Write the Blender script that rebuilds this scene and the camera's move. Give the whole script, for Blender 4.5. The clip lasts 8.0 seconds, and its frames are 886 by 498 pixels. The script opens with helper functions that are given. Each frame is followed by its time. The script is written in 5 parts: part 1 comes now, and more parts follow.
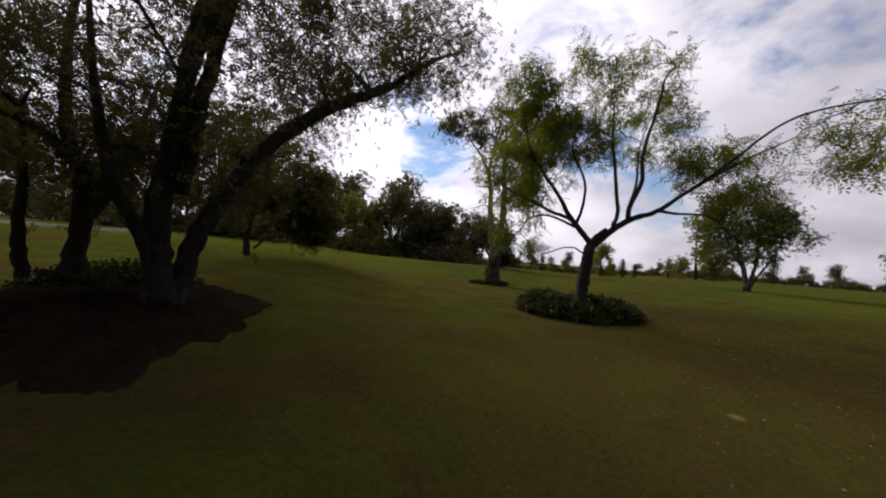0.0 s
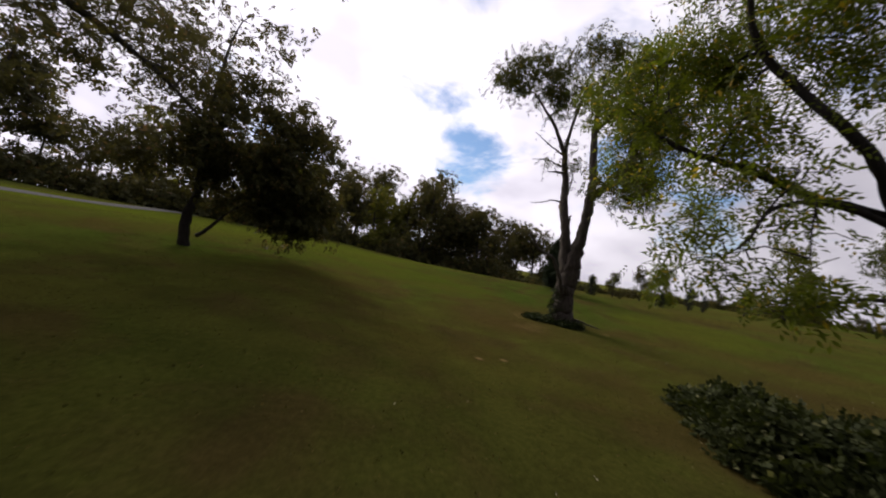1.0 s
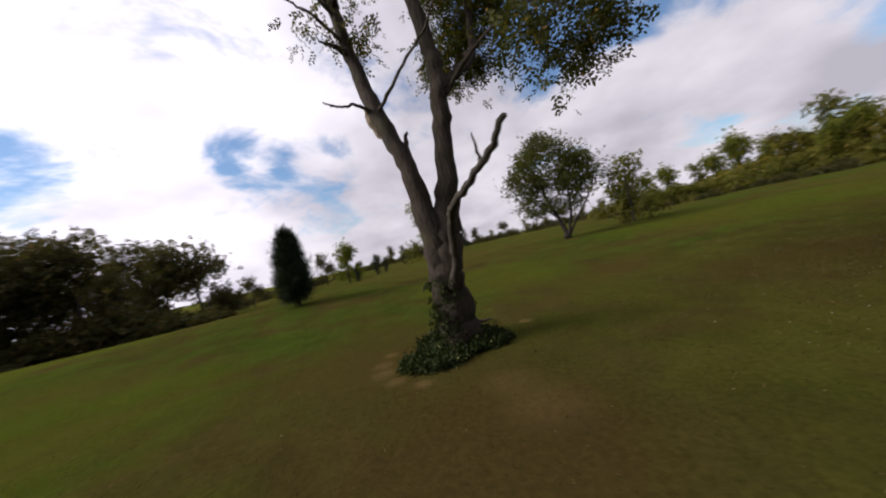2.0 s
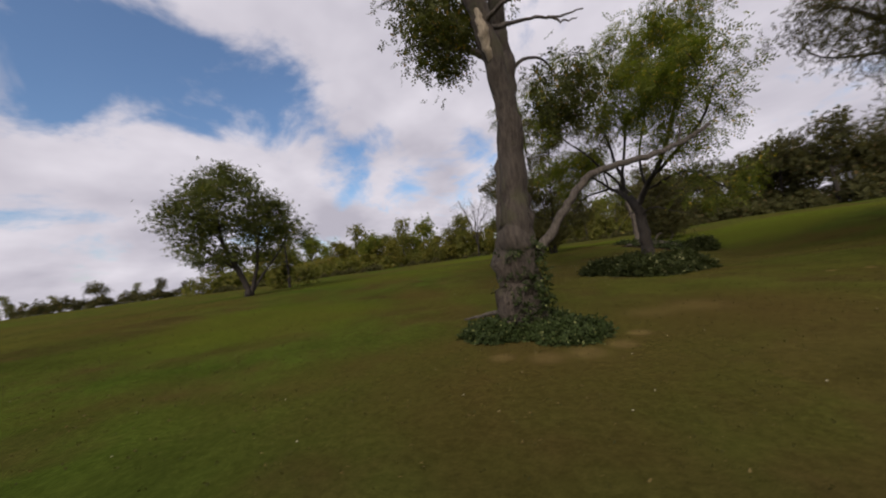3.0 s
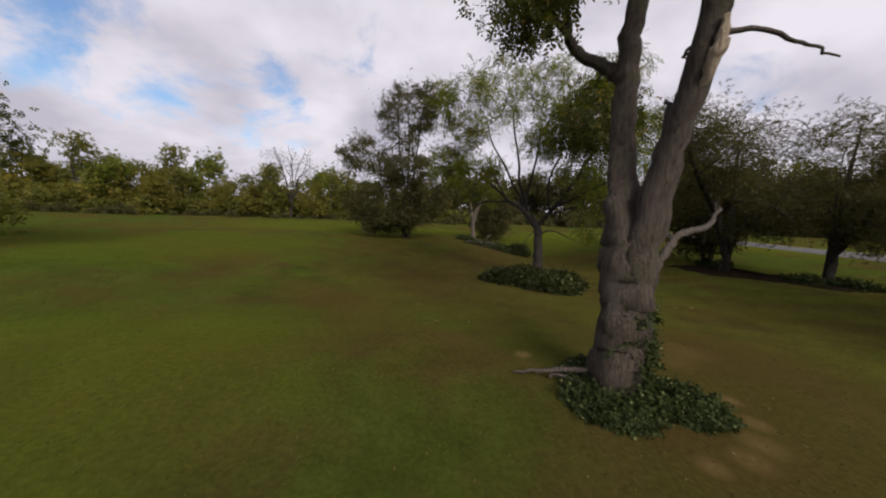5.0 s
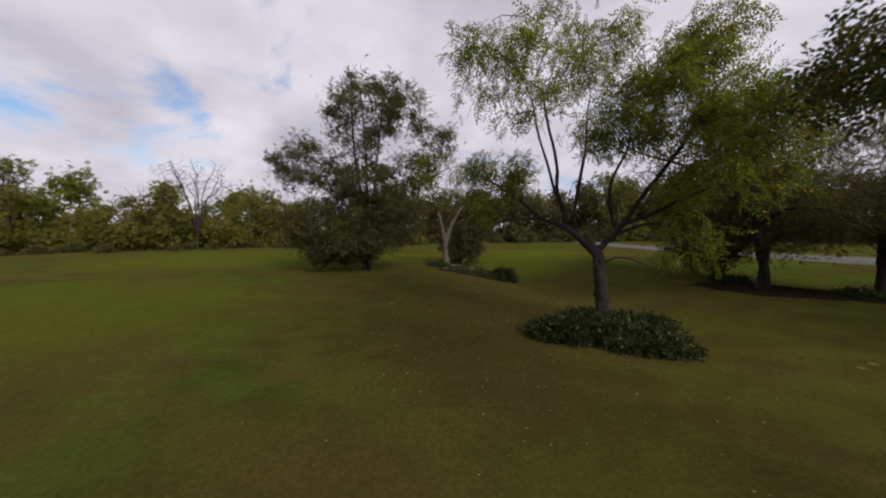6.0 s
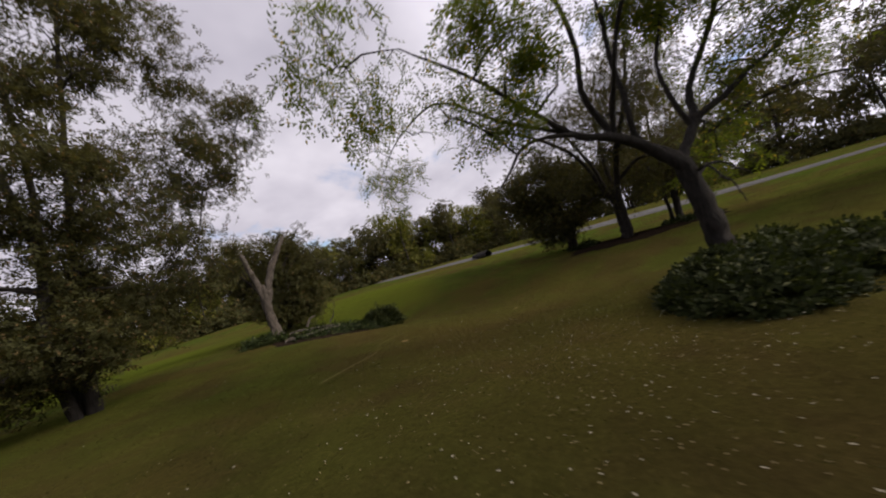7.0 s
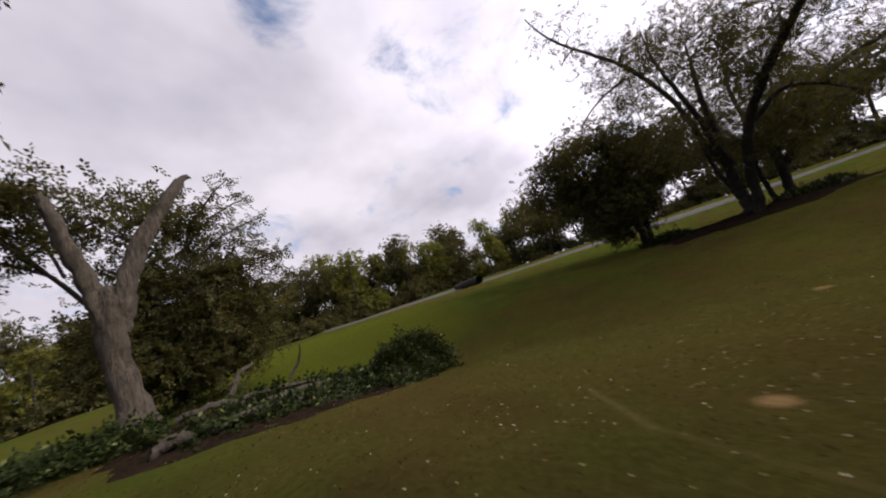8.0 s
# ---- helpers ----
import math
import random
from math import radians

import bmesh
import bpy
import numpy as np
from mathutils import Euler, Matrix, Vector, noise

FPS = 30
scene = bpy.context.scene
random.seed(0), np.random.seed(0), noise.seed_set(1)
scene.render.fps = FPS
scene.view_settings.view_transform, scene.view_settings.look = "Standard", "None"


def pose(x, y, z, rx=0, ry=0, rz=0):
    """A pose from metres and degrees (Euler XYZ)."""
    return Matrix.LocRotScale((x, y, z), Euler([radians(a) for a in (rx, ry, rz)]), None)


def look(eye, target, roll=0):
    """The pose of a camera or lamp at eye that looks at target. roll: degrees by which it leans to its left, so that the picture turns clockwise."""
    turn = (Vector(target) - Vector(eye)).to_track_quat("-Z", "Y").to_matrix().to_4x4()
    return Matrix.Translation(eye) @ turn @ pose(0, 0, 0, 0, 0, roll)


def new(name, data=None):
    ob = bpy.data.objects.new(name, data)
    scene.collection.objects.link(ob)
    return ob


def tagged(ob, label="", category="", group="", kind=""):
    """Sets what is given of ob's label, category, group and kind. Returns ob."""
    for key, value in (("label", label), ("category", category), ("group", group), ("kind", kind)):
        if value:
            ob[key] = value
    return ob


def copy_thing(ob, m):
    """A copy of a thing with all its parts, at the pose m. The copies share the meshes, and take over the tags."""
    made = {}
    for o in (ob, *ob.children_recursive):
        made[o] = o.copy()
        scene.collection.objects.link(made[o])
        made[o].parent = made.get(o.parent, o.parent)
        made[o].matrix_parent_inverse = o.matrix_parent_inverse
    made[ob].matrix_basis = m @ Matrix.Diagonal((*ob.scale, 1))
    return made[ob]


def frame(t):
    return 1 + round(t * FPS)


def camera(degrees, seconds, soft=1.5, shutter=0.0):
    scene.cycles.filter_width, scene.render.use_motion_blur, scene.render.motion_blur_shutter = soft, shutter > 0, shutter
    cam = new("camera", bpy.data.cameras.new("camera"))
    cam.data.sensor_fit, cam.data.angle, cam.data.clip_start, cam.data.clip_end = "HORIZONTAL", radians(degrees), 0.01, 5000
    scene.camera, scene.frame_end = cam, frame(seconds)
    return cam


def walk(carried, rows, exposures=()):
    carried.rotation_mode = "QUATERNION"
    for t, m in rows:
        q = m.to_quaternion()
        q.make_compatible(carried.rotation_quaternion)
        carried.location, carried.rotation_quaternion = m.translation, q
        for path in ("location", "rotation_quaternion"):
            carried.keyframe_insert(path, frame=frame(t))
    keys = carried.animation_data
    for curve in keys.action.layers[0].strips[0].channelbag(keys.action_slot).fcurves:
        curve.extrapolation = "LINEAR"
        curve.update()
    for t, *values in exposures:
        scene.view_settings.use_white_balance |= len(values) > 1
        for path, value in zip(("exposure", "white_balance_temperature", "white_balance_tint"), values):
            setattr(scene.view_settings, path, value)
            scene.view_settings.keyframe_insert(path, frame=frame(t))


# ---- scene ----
cam = camera(109.54, 8.0, soft=2.0, shutter=0.12)
# seconds, x, y, z, yaw, pitch, roll
PATH = [
    (0.00, 9.783, 16.926, 1.580, 159.38, 1.05, -4.75),
    (0.30, 9.357, 15.376, 1.389, 161.84, 2.72, -6.10),
    (0.50, 9.165, 14.083, 1.583, 162.68, 2.53, -6.68),
    (0.80, 8.521, 11.937, 1.753, 165.68, 0.58, -8.90),
    (1.00, 8.080, 10.591, 1.811, 164.54, 1.43, -9.79),
    (1.20, 7.758, 9.429, 1.887, 160.06, 2.65, -4.86),
    (2.30, 5.065, -0.838, 1.944, 85.85, -0.72, 12.41),
    (2.50, 4.405, -2.296, 1.757, 71.61, 0.12, 11.19),
    (2.70, 3.519, -3.601, 1.561, 52.16, 1.40, 9.40),
    (3.00, 2.030, -5.166, 1.355, 34.69, 1.95, 7.81),
    (3.50, 0.288, -6.037, 1.610, 16.74, 0.77, 7.54),
    (4.00, -0.910, -6.462, 1.718, 5.84, -0.19, 6.45),
    (4.30, -1.532, -6.330, 1.930, 0.10, -5.76, 1.94),
    (4.50, -1.932, -6.019, 2.111, -1.52, -9.08, -0.69),
    (4.70, -2.332, -5.498, 2.313, -0.39, -8.05, -2.06),
    (5.80, -4.931, -0.588, 2.909, -11.05, -2.62, -2.11),
    (6.00, -5.331, 0.807, 2.805, -14.17, -2.33, -0.06),
    (6.30, -5.233, 3.033, 2.202, -25.46, -1.10, 4.43),
    (6.50, -5.289, 5.015, 1.918, -36.46, -0.14, 8.56),
    (6.80, -6.328, 7.773, 1.717, -50.96, 3.22, 16.13),
    (7.00, -6.180, 9.633, 1.721, -55.39, 2.86, 16.03),
    (7.20, -5.362, 11.185, 1.853, -57.30, 0.61, 15.69),
    (7.50, -4.341, 13.548, 1.580, -62.75, 1.12, 19.99),
    (8.00, -2.052, 17.206, 1.143, -67.37, 8.72, 18.45),
]
EXPOSURES = [
    (0.0, -0.37, 6500, 14), (0.6, -0.50, 6500, 14), (1.2, -0.40, 6500, 14), (2.3, -0.24, 6500, 13), (3.0, -0.33, 6500, 13), (3.5, -0.28, 6500, 13), (4.2, -0.20, 6500, 13), (4.7, -0.16, 6500, 13),
    (5.8, -0.28, 6500, 14), (6.2, -0.24, 6500, 14), (6.6, -0.24, 6500, 15), (7.0, -0.22, 6500, 15), (7.5, -0.10, 6500, 15), (8.0, -0.08, 6500, 15),
]
walk(cam, [(t, pose(x, y, z, 90 + p, r, yw)) for t, x, y, z, yw, p, r in PATH], EXPOSURES)

# ---------------------------------------------------------------- light
SUN_AZ, SUN_EL = 200.0, 34.0       # degrees, counter-clockwise from +y


def make_world():
    w = bpy.data.worlds.new("overcast_sky")
    scene.world = w
    w.use_nodes = True
    nt = w.node_tree
    nt.nodes.clear()
    N, L = nt.nodes.new, nt.links.new
    out = N("ShaderNodeOutputWorld")
    sky = N("ShaderNodeTexSky")
    sky.sky_type = "NISHITA"
    sky.sun_disc = False
    sky.sun_elevation = radians(SUN_EL)
    sky.sun_rotation = radians(-SUN_AZ)
    sky.air_density, sky.dust_density, sky.ozone_density = 1.3, 0.2, 6.0
    bg_sky = N("ShaderNodeBackground")
    bg_sky.inputs["Strength"].default_value = 0.15
    L(sky.outputs["Color"], bg_sky.inputs["Color"])
    # clouds on a flat layer: direction divided by its height
    tc = N("ShaderNodeTexCoord")
    sep = N("ShaderNodeSeparateXYZ")
    L(tc.outputs["Generated"], sep.inputs[0])
    up = N("ShaderNodeMath")
    up.operation = "MAXIMUM"
    L(sep.outputs["Z"], up.inputs[0])
    up.inputs[1].default_value = 0.0
    up2 = N("ShaderNodeMath")
    up2.operation = "ADD"
    L(up.outputs[0], up2.inputs[0])
    up2.inputs[1].default_value = 0.40
    inv = N("ShaderNodeMath")
    inv.operation = "DIVIDE"
    inv.inputs[0].default_value = 1.0
    L(up2.outputs[0], inv.inputs[1])
    pos = N("ShaderNodeVectorMath")
    pos.operation = "SCALE"
    L(tc.outputs["Generated"], pos.inputs[0])
    L(inv.outputs[0], pos.inputs["Scale"])
    off = N("ShaderNodeVectorMath")
    off.operation = "ADD"
    off.inputs[1].default_value = CLOUD_SHIFT
    L(pos.outputs[0], off.inputs[0])
    n1 = N("ShaderNodeTexNoise")
    n1.inputs["Scale"].default_value = 2.7
    n1.inputs["Detail"].default_value = 6.0
    n1.inputs["Roughness"].default_value = 0.60
    n1.inputs["Distortion"].default_value = 0.35
    L(off.outputs[0], n1.inputs["Vector"])
    cover = N("ShaderNodeMapRange")
    cover.interpolation_type = "SMOOTHSTEP"
    cover.inputs["From Min"].default_value = 0.36
    cover.inputs["From Max"].default_value = 0.57
    cover.inputs["To Min"].default_value = 0.03
    # gaps in the cloud: each one takes some cover away round its direction
    level = n1.outputs["Fac"]
    for az, el, reach, depth in [(0, 90, 1.0, -CLOUD_EXTRA)] + GAPS:
        az, el = radians(az), radians(el)
        near = N("ShaderNodeVectorMath")
        near.operation = "DOT_PRODUCT"
        near.inputs[1].default_value = (-math.sin(az) * math.cos(el), math.cos(az) * math.cos(el), math.sin(el))
        L(tc.outputs["Generated"], near.inputs[0])
        hole = N("ShaderNodeMapRange")
        hole.interpolation_type = "SMOOTHSTEP"
        hole.inputs["From Min"].default_value, hole.inputs["From Max"].default_value = (-2.0, -1.5) if reach == 1.0 else (math.cos(radians(reach)), 1.0)
        hole.inputs["To Min"].default_value, hole.inputs["To Max"].default_value = 0.0, -depth
        L(near.outputs["Value"], hole.inputs["Value"])
        ad = N("ShaderNodeMath")
        L(level, ad.inputs[0])
        L(hole.outputs[0], ad.inputs[1])
        level = ad.outputs[0]
    L(level, cover.inputs["Value"])
    n2 = N("ShaderNodeTexNoise")
    n2.inputs["Scale"].default_value = 2.4
    n2.inputs["Detail"].default_value = 4.0
    n2.inputs["Roughness"].default_value = 0.5
    L(off.outputs[0], n2.inputs["Vector"])
    # grey undersides and bright parts of the cloud, brighter round the sun
    az, el = radians(SUN_AZ), radians(SUN_EL)
    sd = N("ShaderNodeVectorMath")
    sd.operation = "DOT_PRODUCT"
    sd.inputs[1].default_value = (-math.sin(az) * math.cos(el), math.cos(az) * math.cos(el), math.sin(el))
    L(tc.outputs["Generated"], sd.inputs[0])
    glow = N("ShaderNodeMapRange")
    glow.inputs["From Min"].default_value = 0.2
    glow.inputs["From Max"].default_value = 1.0
    glow.inputs["To Min"].default_value = 0.0
    glow.inputs["To Max"].default_value = 1.25
    L(sd.outputs["Value"], glow.inputs["Value"])
    ramp = N("ShaderNodeValToRGB")
    ramp.color_ramp.elements[0].position = 0.34
    ramp.color_ramp.elements[0].color = (0.60, 0.58, 0.66, 1)
    ramp.color_ramp.elements[1].position = 0.68
    ramp.color_ramp.elements[1].color = (0.94, 0.91, 0.98, 1)
    L(n2.outputs["Fac"], ramp.inputs["Fac"])
    st = N("ShaderNodeMath")
    st.operation = "ADD"
    L(glow.outputs["Result"], st.inputs[0])
    st.inputs[1].default_value = CLOUD_LIGHT
    bg_c = N("ShaderNodeBackground")
    L(ramp.outputs["Color"], bg_c.inputs["Color"])
    L(st.outputs[0], bg_c.inputs["Strength"])
    mix = N("ShaderNodeMixShader")
    L(cover.outputs["Result"], mix.inputs["Fac"])
    L(bg_sky.outputs[0], mix.inputs[1])
    L(bg_c.outputs[0], mix.inputs[2])
    L(mix.outputs[0], out.inputs["Surface"])


CLOUD_SHIFT = (3.1, 1.7, 0.4)
CLOUD_EXTRA = 0.13
# breaks in the cloud: azimuth, elevation, reach in degrees, depth
GAPS = [(87, 33, 15, 0.20), (96, 37, 12, 0.14), (77, 28, 14, 0.18), (66, 31, 13, 0.15), (109, 29, 9, 0.12), (126, 18.0, 9, 0.26), (136, 19.0, 8, 0.22), (163, 17, 9, 0.20), (152, 22, 9, 0.13),
        (43, 16.5, 10, 0.14), (36, 15.5, 8, 0.08), (50, 17, 7, 0.06), (20, 21, 10, 0.08), (88, 14, 7, 0.12), (306, 49, 8, 0.20), (57, 29, 11, 0.13)]
CLOUD_LIGHT = 1.0
make_world()
lamp = bpy.data.lights.new("sun", "SUN")
lamp.energy, lamp.angle, lamp.color = 5.0, radians(28), (1.0, 0.92, 0.80)
sun = new("sun", lamp)
_a, _e = radians(SUN_AZ), radians(SUN_EL)
sun.matrix_world = look((0, 0, 60), Vector((0, 0, 60)) - Vector((-math.sin(_a) * math.cos(_e), math.cos(_a) * math.cos(_e), math.sin(_e))))


# ---------------------------------------------------------------- the lie of the land
def ss(a, b, v):
    t = np.clip((np.asarray(v, float) - a) / (b - a), 0, 1)
    return t * t * (3 - 2 * t)


def height(x, y):
    """The lie of the meadow: level by the old tree, rising gently outwards, with a dip to the south-west and a hollow in the north."""
    x, y = np.asarray(x, float), np.asarray(y, float)
    z = 0.75 * ss(9, 23, np.hypot(x - 7, y - 5))
    z = z + 0.85 * ss(20, 46, x) + 0.5 * ss(26, 70, np.hypot(x, y))
    along = -0.53 * x - 0.85 * y
    across = 0.85 * x - 0.53 * y
    z = z - 3.2 * ss(14, 60, along) * np.exp(-(across / (10 + 0.35 * np.maximum(along, 0))) ** 2)
    # a low rise in the east, higher towards the south-east, and a hollow by the brush bed
    z = z + 0.36 * ss(5, 12, x) * (1 - ss(26, 40, x)) + 0.55 * np.exp(-((x - 16) ** 2 + (y + 5) ** 2) / 60)
    z = z - 0.55 * np.exp(-((x - 5.0) ** 2 + (y - 17.0) ** 2) / 34) - 0.45 * np.exp(-((x - 5.4) ** 2 + (y - 21.6) ** 2) / 8)
    z = z + 0.05 * np.sin(0.33 * x + 1.3) * np.cos(0.29 * y + 0.4) * ss(2, 9, np.hypot(x, y))
    return z


def gz(x, y):
    return float(height(x, y))


# ---------------------------------------------------------------- materials
def mat(name):
    m = bpy.data.materials.new(name)
    m.use_nodes = True
    nt = m.node_tree
    return m, nt, nt.nodes["Principled BSDF"]


def noise_node(nt, scale, detail=4.0, rough=0.55, vec=None):
    n = nt.nodes.new("ShaderNodeTexNoise")
    n.inputs["Scale"].default_value, n.inputs["Detail"].default_value, n.inputs["Roughness"].default_value = scale, detail, rough
    if vec is not None:
        nt.links.new(vec, n.inputs["Vector"])
    return n


def ramp_node(nt, fac, stops):
    r = nt.nodes.new("ShaderNodeValToRGB")
    while len(r.color_ramp.elements) < len(stops):
        r.color_ramp.elements.new(0.5)
    for e, (p, c) in zip(r.color_ramp.elements, stops):
        e.position, e.color = p, (*c, 1)
    nt.links.new(fac, r.inputs["Fac"])
    return r


def mix_node(nt, fac, a, b, kind="MIX"):
    m = nt.nodes.new("ShaderNodeMix")
    m.data_type, m.blend_type = "RGBA", kind
    for sock, v in ((m.inputs[0], fac), (m.inputs[6], a), (m.inputs[7], b)):
        if hasattr(v, "is_linked"):
            nt.links.new(v, sock)
        elif isinstance(v, tuple):
            sock.default_value = (*v, 1)
        else:
            sock.default_value = v
    return m.outputs[2]


def bump_node(nt, bsdf, height, strength, dist):
    b = nt.nodes.new("ShaderNodeBump")
    b.inputs["Strength"].default_value, b.inputs["Distance"].default_value = strength, dist
    nt.links.new(height, b.inputs["Height"])
    nt.links.new(b.outputs[0], bsdf.inputs["Normal"])


def leaf_mat(name, dark, light, turned, part_turned=0.06, trans=0.35, through_tint=(1.1, 1.15, 0.5)):
    """Thin leaf: light passes through; each leaf has its own tone, a few have turned."""
    m, nt, b = mat(name)
    geo = nt.nodes.new("ShaderNodeNewGeometry")
    tc = nt.nodes.new("ShaderNodeTexCoord")
    big = noise_node(nt, 0.55, 3, 0.5, tc.outputs["Object"])
    r1 = ramp_node(nt, geo.outputs["Random Per Island"], [(0.0, dark), (0.9, light)])
    r2 = ramp_node(nt, big.outputs["Fac"], [(0.3, tuple(0.72 * c for c in dark)), (0.7, light)])
    c = mix_node(nt, 0.5, r1.outputs[0], r2.outputs[0])
    sel = nt.nodes.new("ShaderNodeMath")
    sel.operation = "GREATER_THAN"
    sel.inputs[1].default_value = 1.0 - part_turned
    nt.links.new(geo.outputs["Random Per Island"], sel.inputs[0])
    c = mix_node(nt, sel.outputs[0], c, turned)
    nt.links.new(c, b.inputs["Base Color"])
    b.inputs["Roughness"].default_value = 0.65
    b.inputs["Specular IOR Level"].default_value = 0.08
    tr = nt.nodes.new("ShaderNodeBsdfTranslucent")
    nt.links.new(mix_node(nt, 1.0, c, through_tint, "MULTIPLY"), tr.inputs["Color"])
    mx = nt.nodes.new("ShaderNodeMixShader")
    mx.inputs[0].default_value = trans
    nt.links.new(b.outputs[0], mx.inputs[1])
    nt.links.new(tr.outputs[0], mx.inputs[2])
    nt.links.new(mx.outputs[0], nt.nodes["Material Output"].inputs["Surface"])
    return m


def bark_mat(name, dark, light, moss=None, stretch=5.0):
    m, nt, b = mat(name)
    tc = nt.nodes.new("ShaderNodeTexCoord")
    mp = nt.nodes.new("ShaderNodeMapping")
    mp.inputs["Scale"].default_value = (stretch, stretch, 1.0)
    nt.links.new(tc.outputs["Object"], mp.inputs["Vector"])
    fine = noise_node(nt, 4.5, 8, 0.7, mp.outputs[0])
    big = noise_node(nt, 1.3, 3, 0.5, tc.outputs["Object"])
    c = ramp_node(nt, fine.outputs["Fac"], [(0.32, dark), (0.62, light)]).outputs[0]
    c = mix_node(nt, ramp_node(nt, big.outputs["Fac"], [(0.35, (0, 0, 0)), (0.75, (0.55, 0.55, 0.55))]).outputs[0], c, tuple(0.55 * x + 0.02 for x in light))
    if moss:
        mo = noise_node(nt, 2.6, 6, 0.6, tc.outputs["Object"])
        c = mix_node(nt, ramp_node(nt, mo.outputs["Fac"], [(0.52, (0, 0, 0)), (0.66, (0.7, 0.7, 0.7))]).outputs[0], c, moss)
    nt.links.new(c, b.inputs["Base Color"])
    b.inputs["Roughness"].default_value = 0.9
    b.inputs["Specular IOR Level"].default_value = 0.2
    bump_node(nt, b, fine.outputs["Fac"], 1.0, 0.09)
    return m


def grass_ground():
    m, nt, b = mat("lawn")
    tc = nt.nodes.new("ShaderNodeTexCoord")
    P = tc.outputs["Object"]
    n_big = noise_node(nt, 0.055, 4, 0.5, P)
    n_mid = noise_node(nt, 0.42, 5, 0.6, P)
    n_fine = noise_node(nt, 14.0, 6, 0.72, P)
    n_blade = noise_node(nt, 55.0, 3, 0.7, P)
    green = ramp_node(nt, n_fine.outputs["Fac"], [(0.12, (0.023, 0.024, 0.006)), (0.90, (0.080, 0.079, 0.0155))]).outputs[0]
    olive = ramp_node(nt, n_fine.outputs["Fac"], [(0.12, (0.024, 0.0185, 0.0065)), (0.90, (0.074, 0.056, 0.018))]).outputs[0]
    lush = ramp_node(nt, n_fine.outputs["Fac"], [(0.12, (0.017, 0.025, 0.004)), (0.90, (0.061, 0.082, 0.0135))]).outputs[0]
    c = mix_node(nt, ramp_node(nt, n_big.outputs["Fac"], [(0.40, (0, 0, 0)), (0.56, (1, 1, 1))]).outputs[0], green, lush)
    c = mix_node(nt, ramp_node(nt, n_mid.outputs["Fac"], [(0.44, (0, 0, 0)), (0.60, (0.9, 0.9, 0.9))]).outputs[0], c, olive)
    # uneven mowing: patches a pace or two across
    n_pace = noise_node(nt, 0.95, 4, 0.6, P)
    c = mix_node(nt, 1.0, c, ramp_node(nt, n_pace.outputs["Fac"], [(0.32, (0.66, 0.68, 0.72)), (0.68, (1.0, 1.0, 1.0))]).outputs[0], "MULTIPLY")
    # broad dry patches between the greener ones
    n_dry = noise_node(nt, 0.17, 4, 0.6, P)
    dry = ramp_node(nt, n_fine.outputs["Fac"], [(0.12, (0.022, 0.017, 0.005)), (0.90, (0.070, 0.054, 0.014))]).outputs[0]
    c = mix_node(nt, ramp_node(nt, n_dry.outputs["Fac"], [(0.48, (0, 0, 0)), (0.64, (0.55, 0.55, 0.55))]).outputs[0], c, dry)
    # worn, browner ground round the old tree and under the sapling, plus painted shade beneath the trees
    for (x, y, r, amount) in WORN_AND_SHADED:
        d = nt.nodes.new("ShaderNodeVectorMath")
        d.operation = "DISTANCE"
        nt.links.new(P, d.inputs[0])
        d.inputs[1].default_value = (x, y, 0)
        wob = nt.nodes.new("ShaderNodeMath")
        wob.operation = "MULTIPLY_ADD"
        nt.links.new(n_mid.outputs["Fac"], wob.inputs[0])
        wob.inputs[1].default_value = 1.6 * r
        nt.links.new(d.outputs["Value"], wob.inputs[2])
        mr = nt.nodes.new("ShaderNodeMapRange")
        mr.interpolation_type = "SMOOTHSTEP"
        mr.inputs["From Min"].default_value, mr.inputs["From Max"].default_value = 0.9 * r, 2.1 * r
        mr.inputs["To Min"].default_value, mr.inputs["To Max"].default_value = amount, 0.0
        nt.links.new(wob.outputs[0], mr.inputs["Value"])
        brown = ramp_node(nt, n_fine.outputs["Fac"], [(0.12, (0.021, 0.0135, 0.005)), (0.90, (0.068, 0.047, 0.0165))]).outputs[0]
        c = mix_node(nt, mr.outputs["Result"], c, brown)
    # painted sunlight: brighter, yellower grass in the open meadow away from the trees
    for (x, y, r, amount) in SUNLIT_MEADOW:
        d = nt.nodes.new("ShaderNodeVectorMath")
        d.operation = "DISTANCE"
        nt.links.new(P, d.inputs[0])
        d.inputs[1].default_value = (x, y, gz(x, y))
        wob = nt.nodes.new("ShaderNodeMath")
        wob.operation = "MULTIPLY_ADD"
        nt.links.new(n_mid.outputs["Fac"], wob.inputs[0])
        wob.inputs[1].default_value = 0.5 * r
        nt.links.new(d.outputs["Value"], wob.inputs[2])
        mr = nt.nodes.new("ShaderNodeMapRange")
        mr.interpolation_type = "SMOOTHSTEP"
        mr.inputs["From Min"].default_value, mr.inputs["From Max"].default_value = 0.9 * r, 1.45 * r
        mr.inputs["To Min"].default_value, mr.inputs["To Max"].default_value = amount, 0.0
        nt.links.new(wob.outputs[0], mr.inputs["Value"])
        sunlit = ramp_node(nt, n_fine.outputs["Fac"], [(0.12, (0.022, 0.028, 0.004)), (0.90, (0.072, 0.084, 0.010))]).outputs[0]
        c = mix_node(nt, mr.outputs["Result"], c, sunlit)
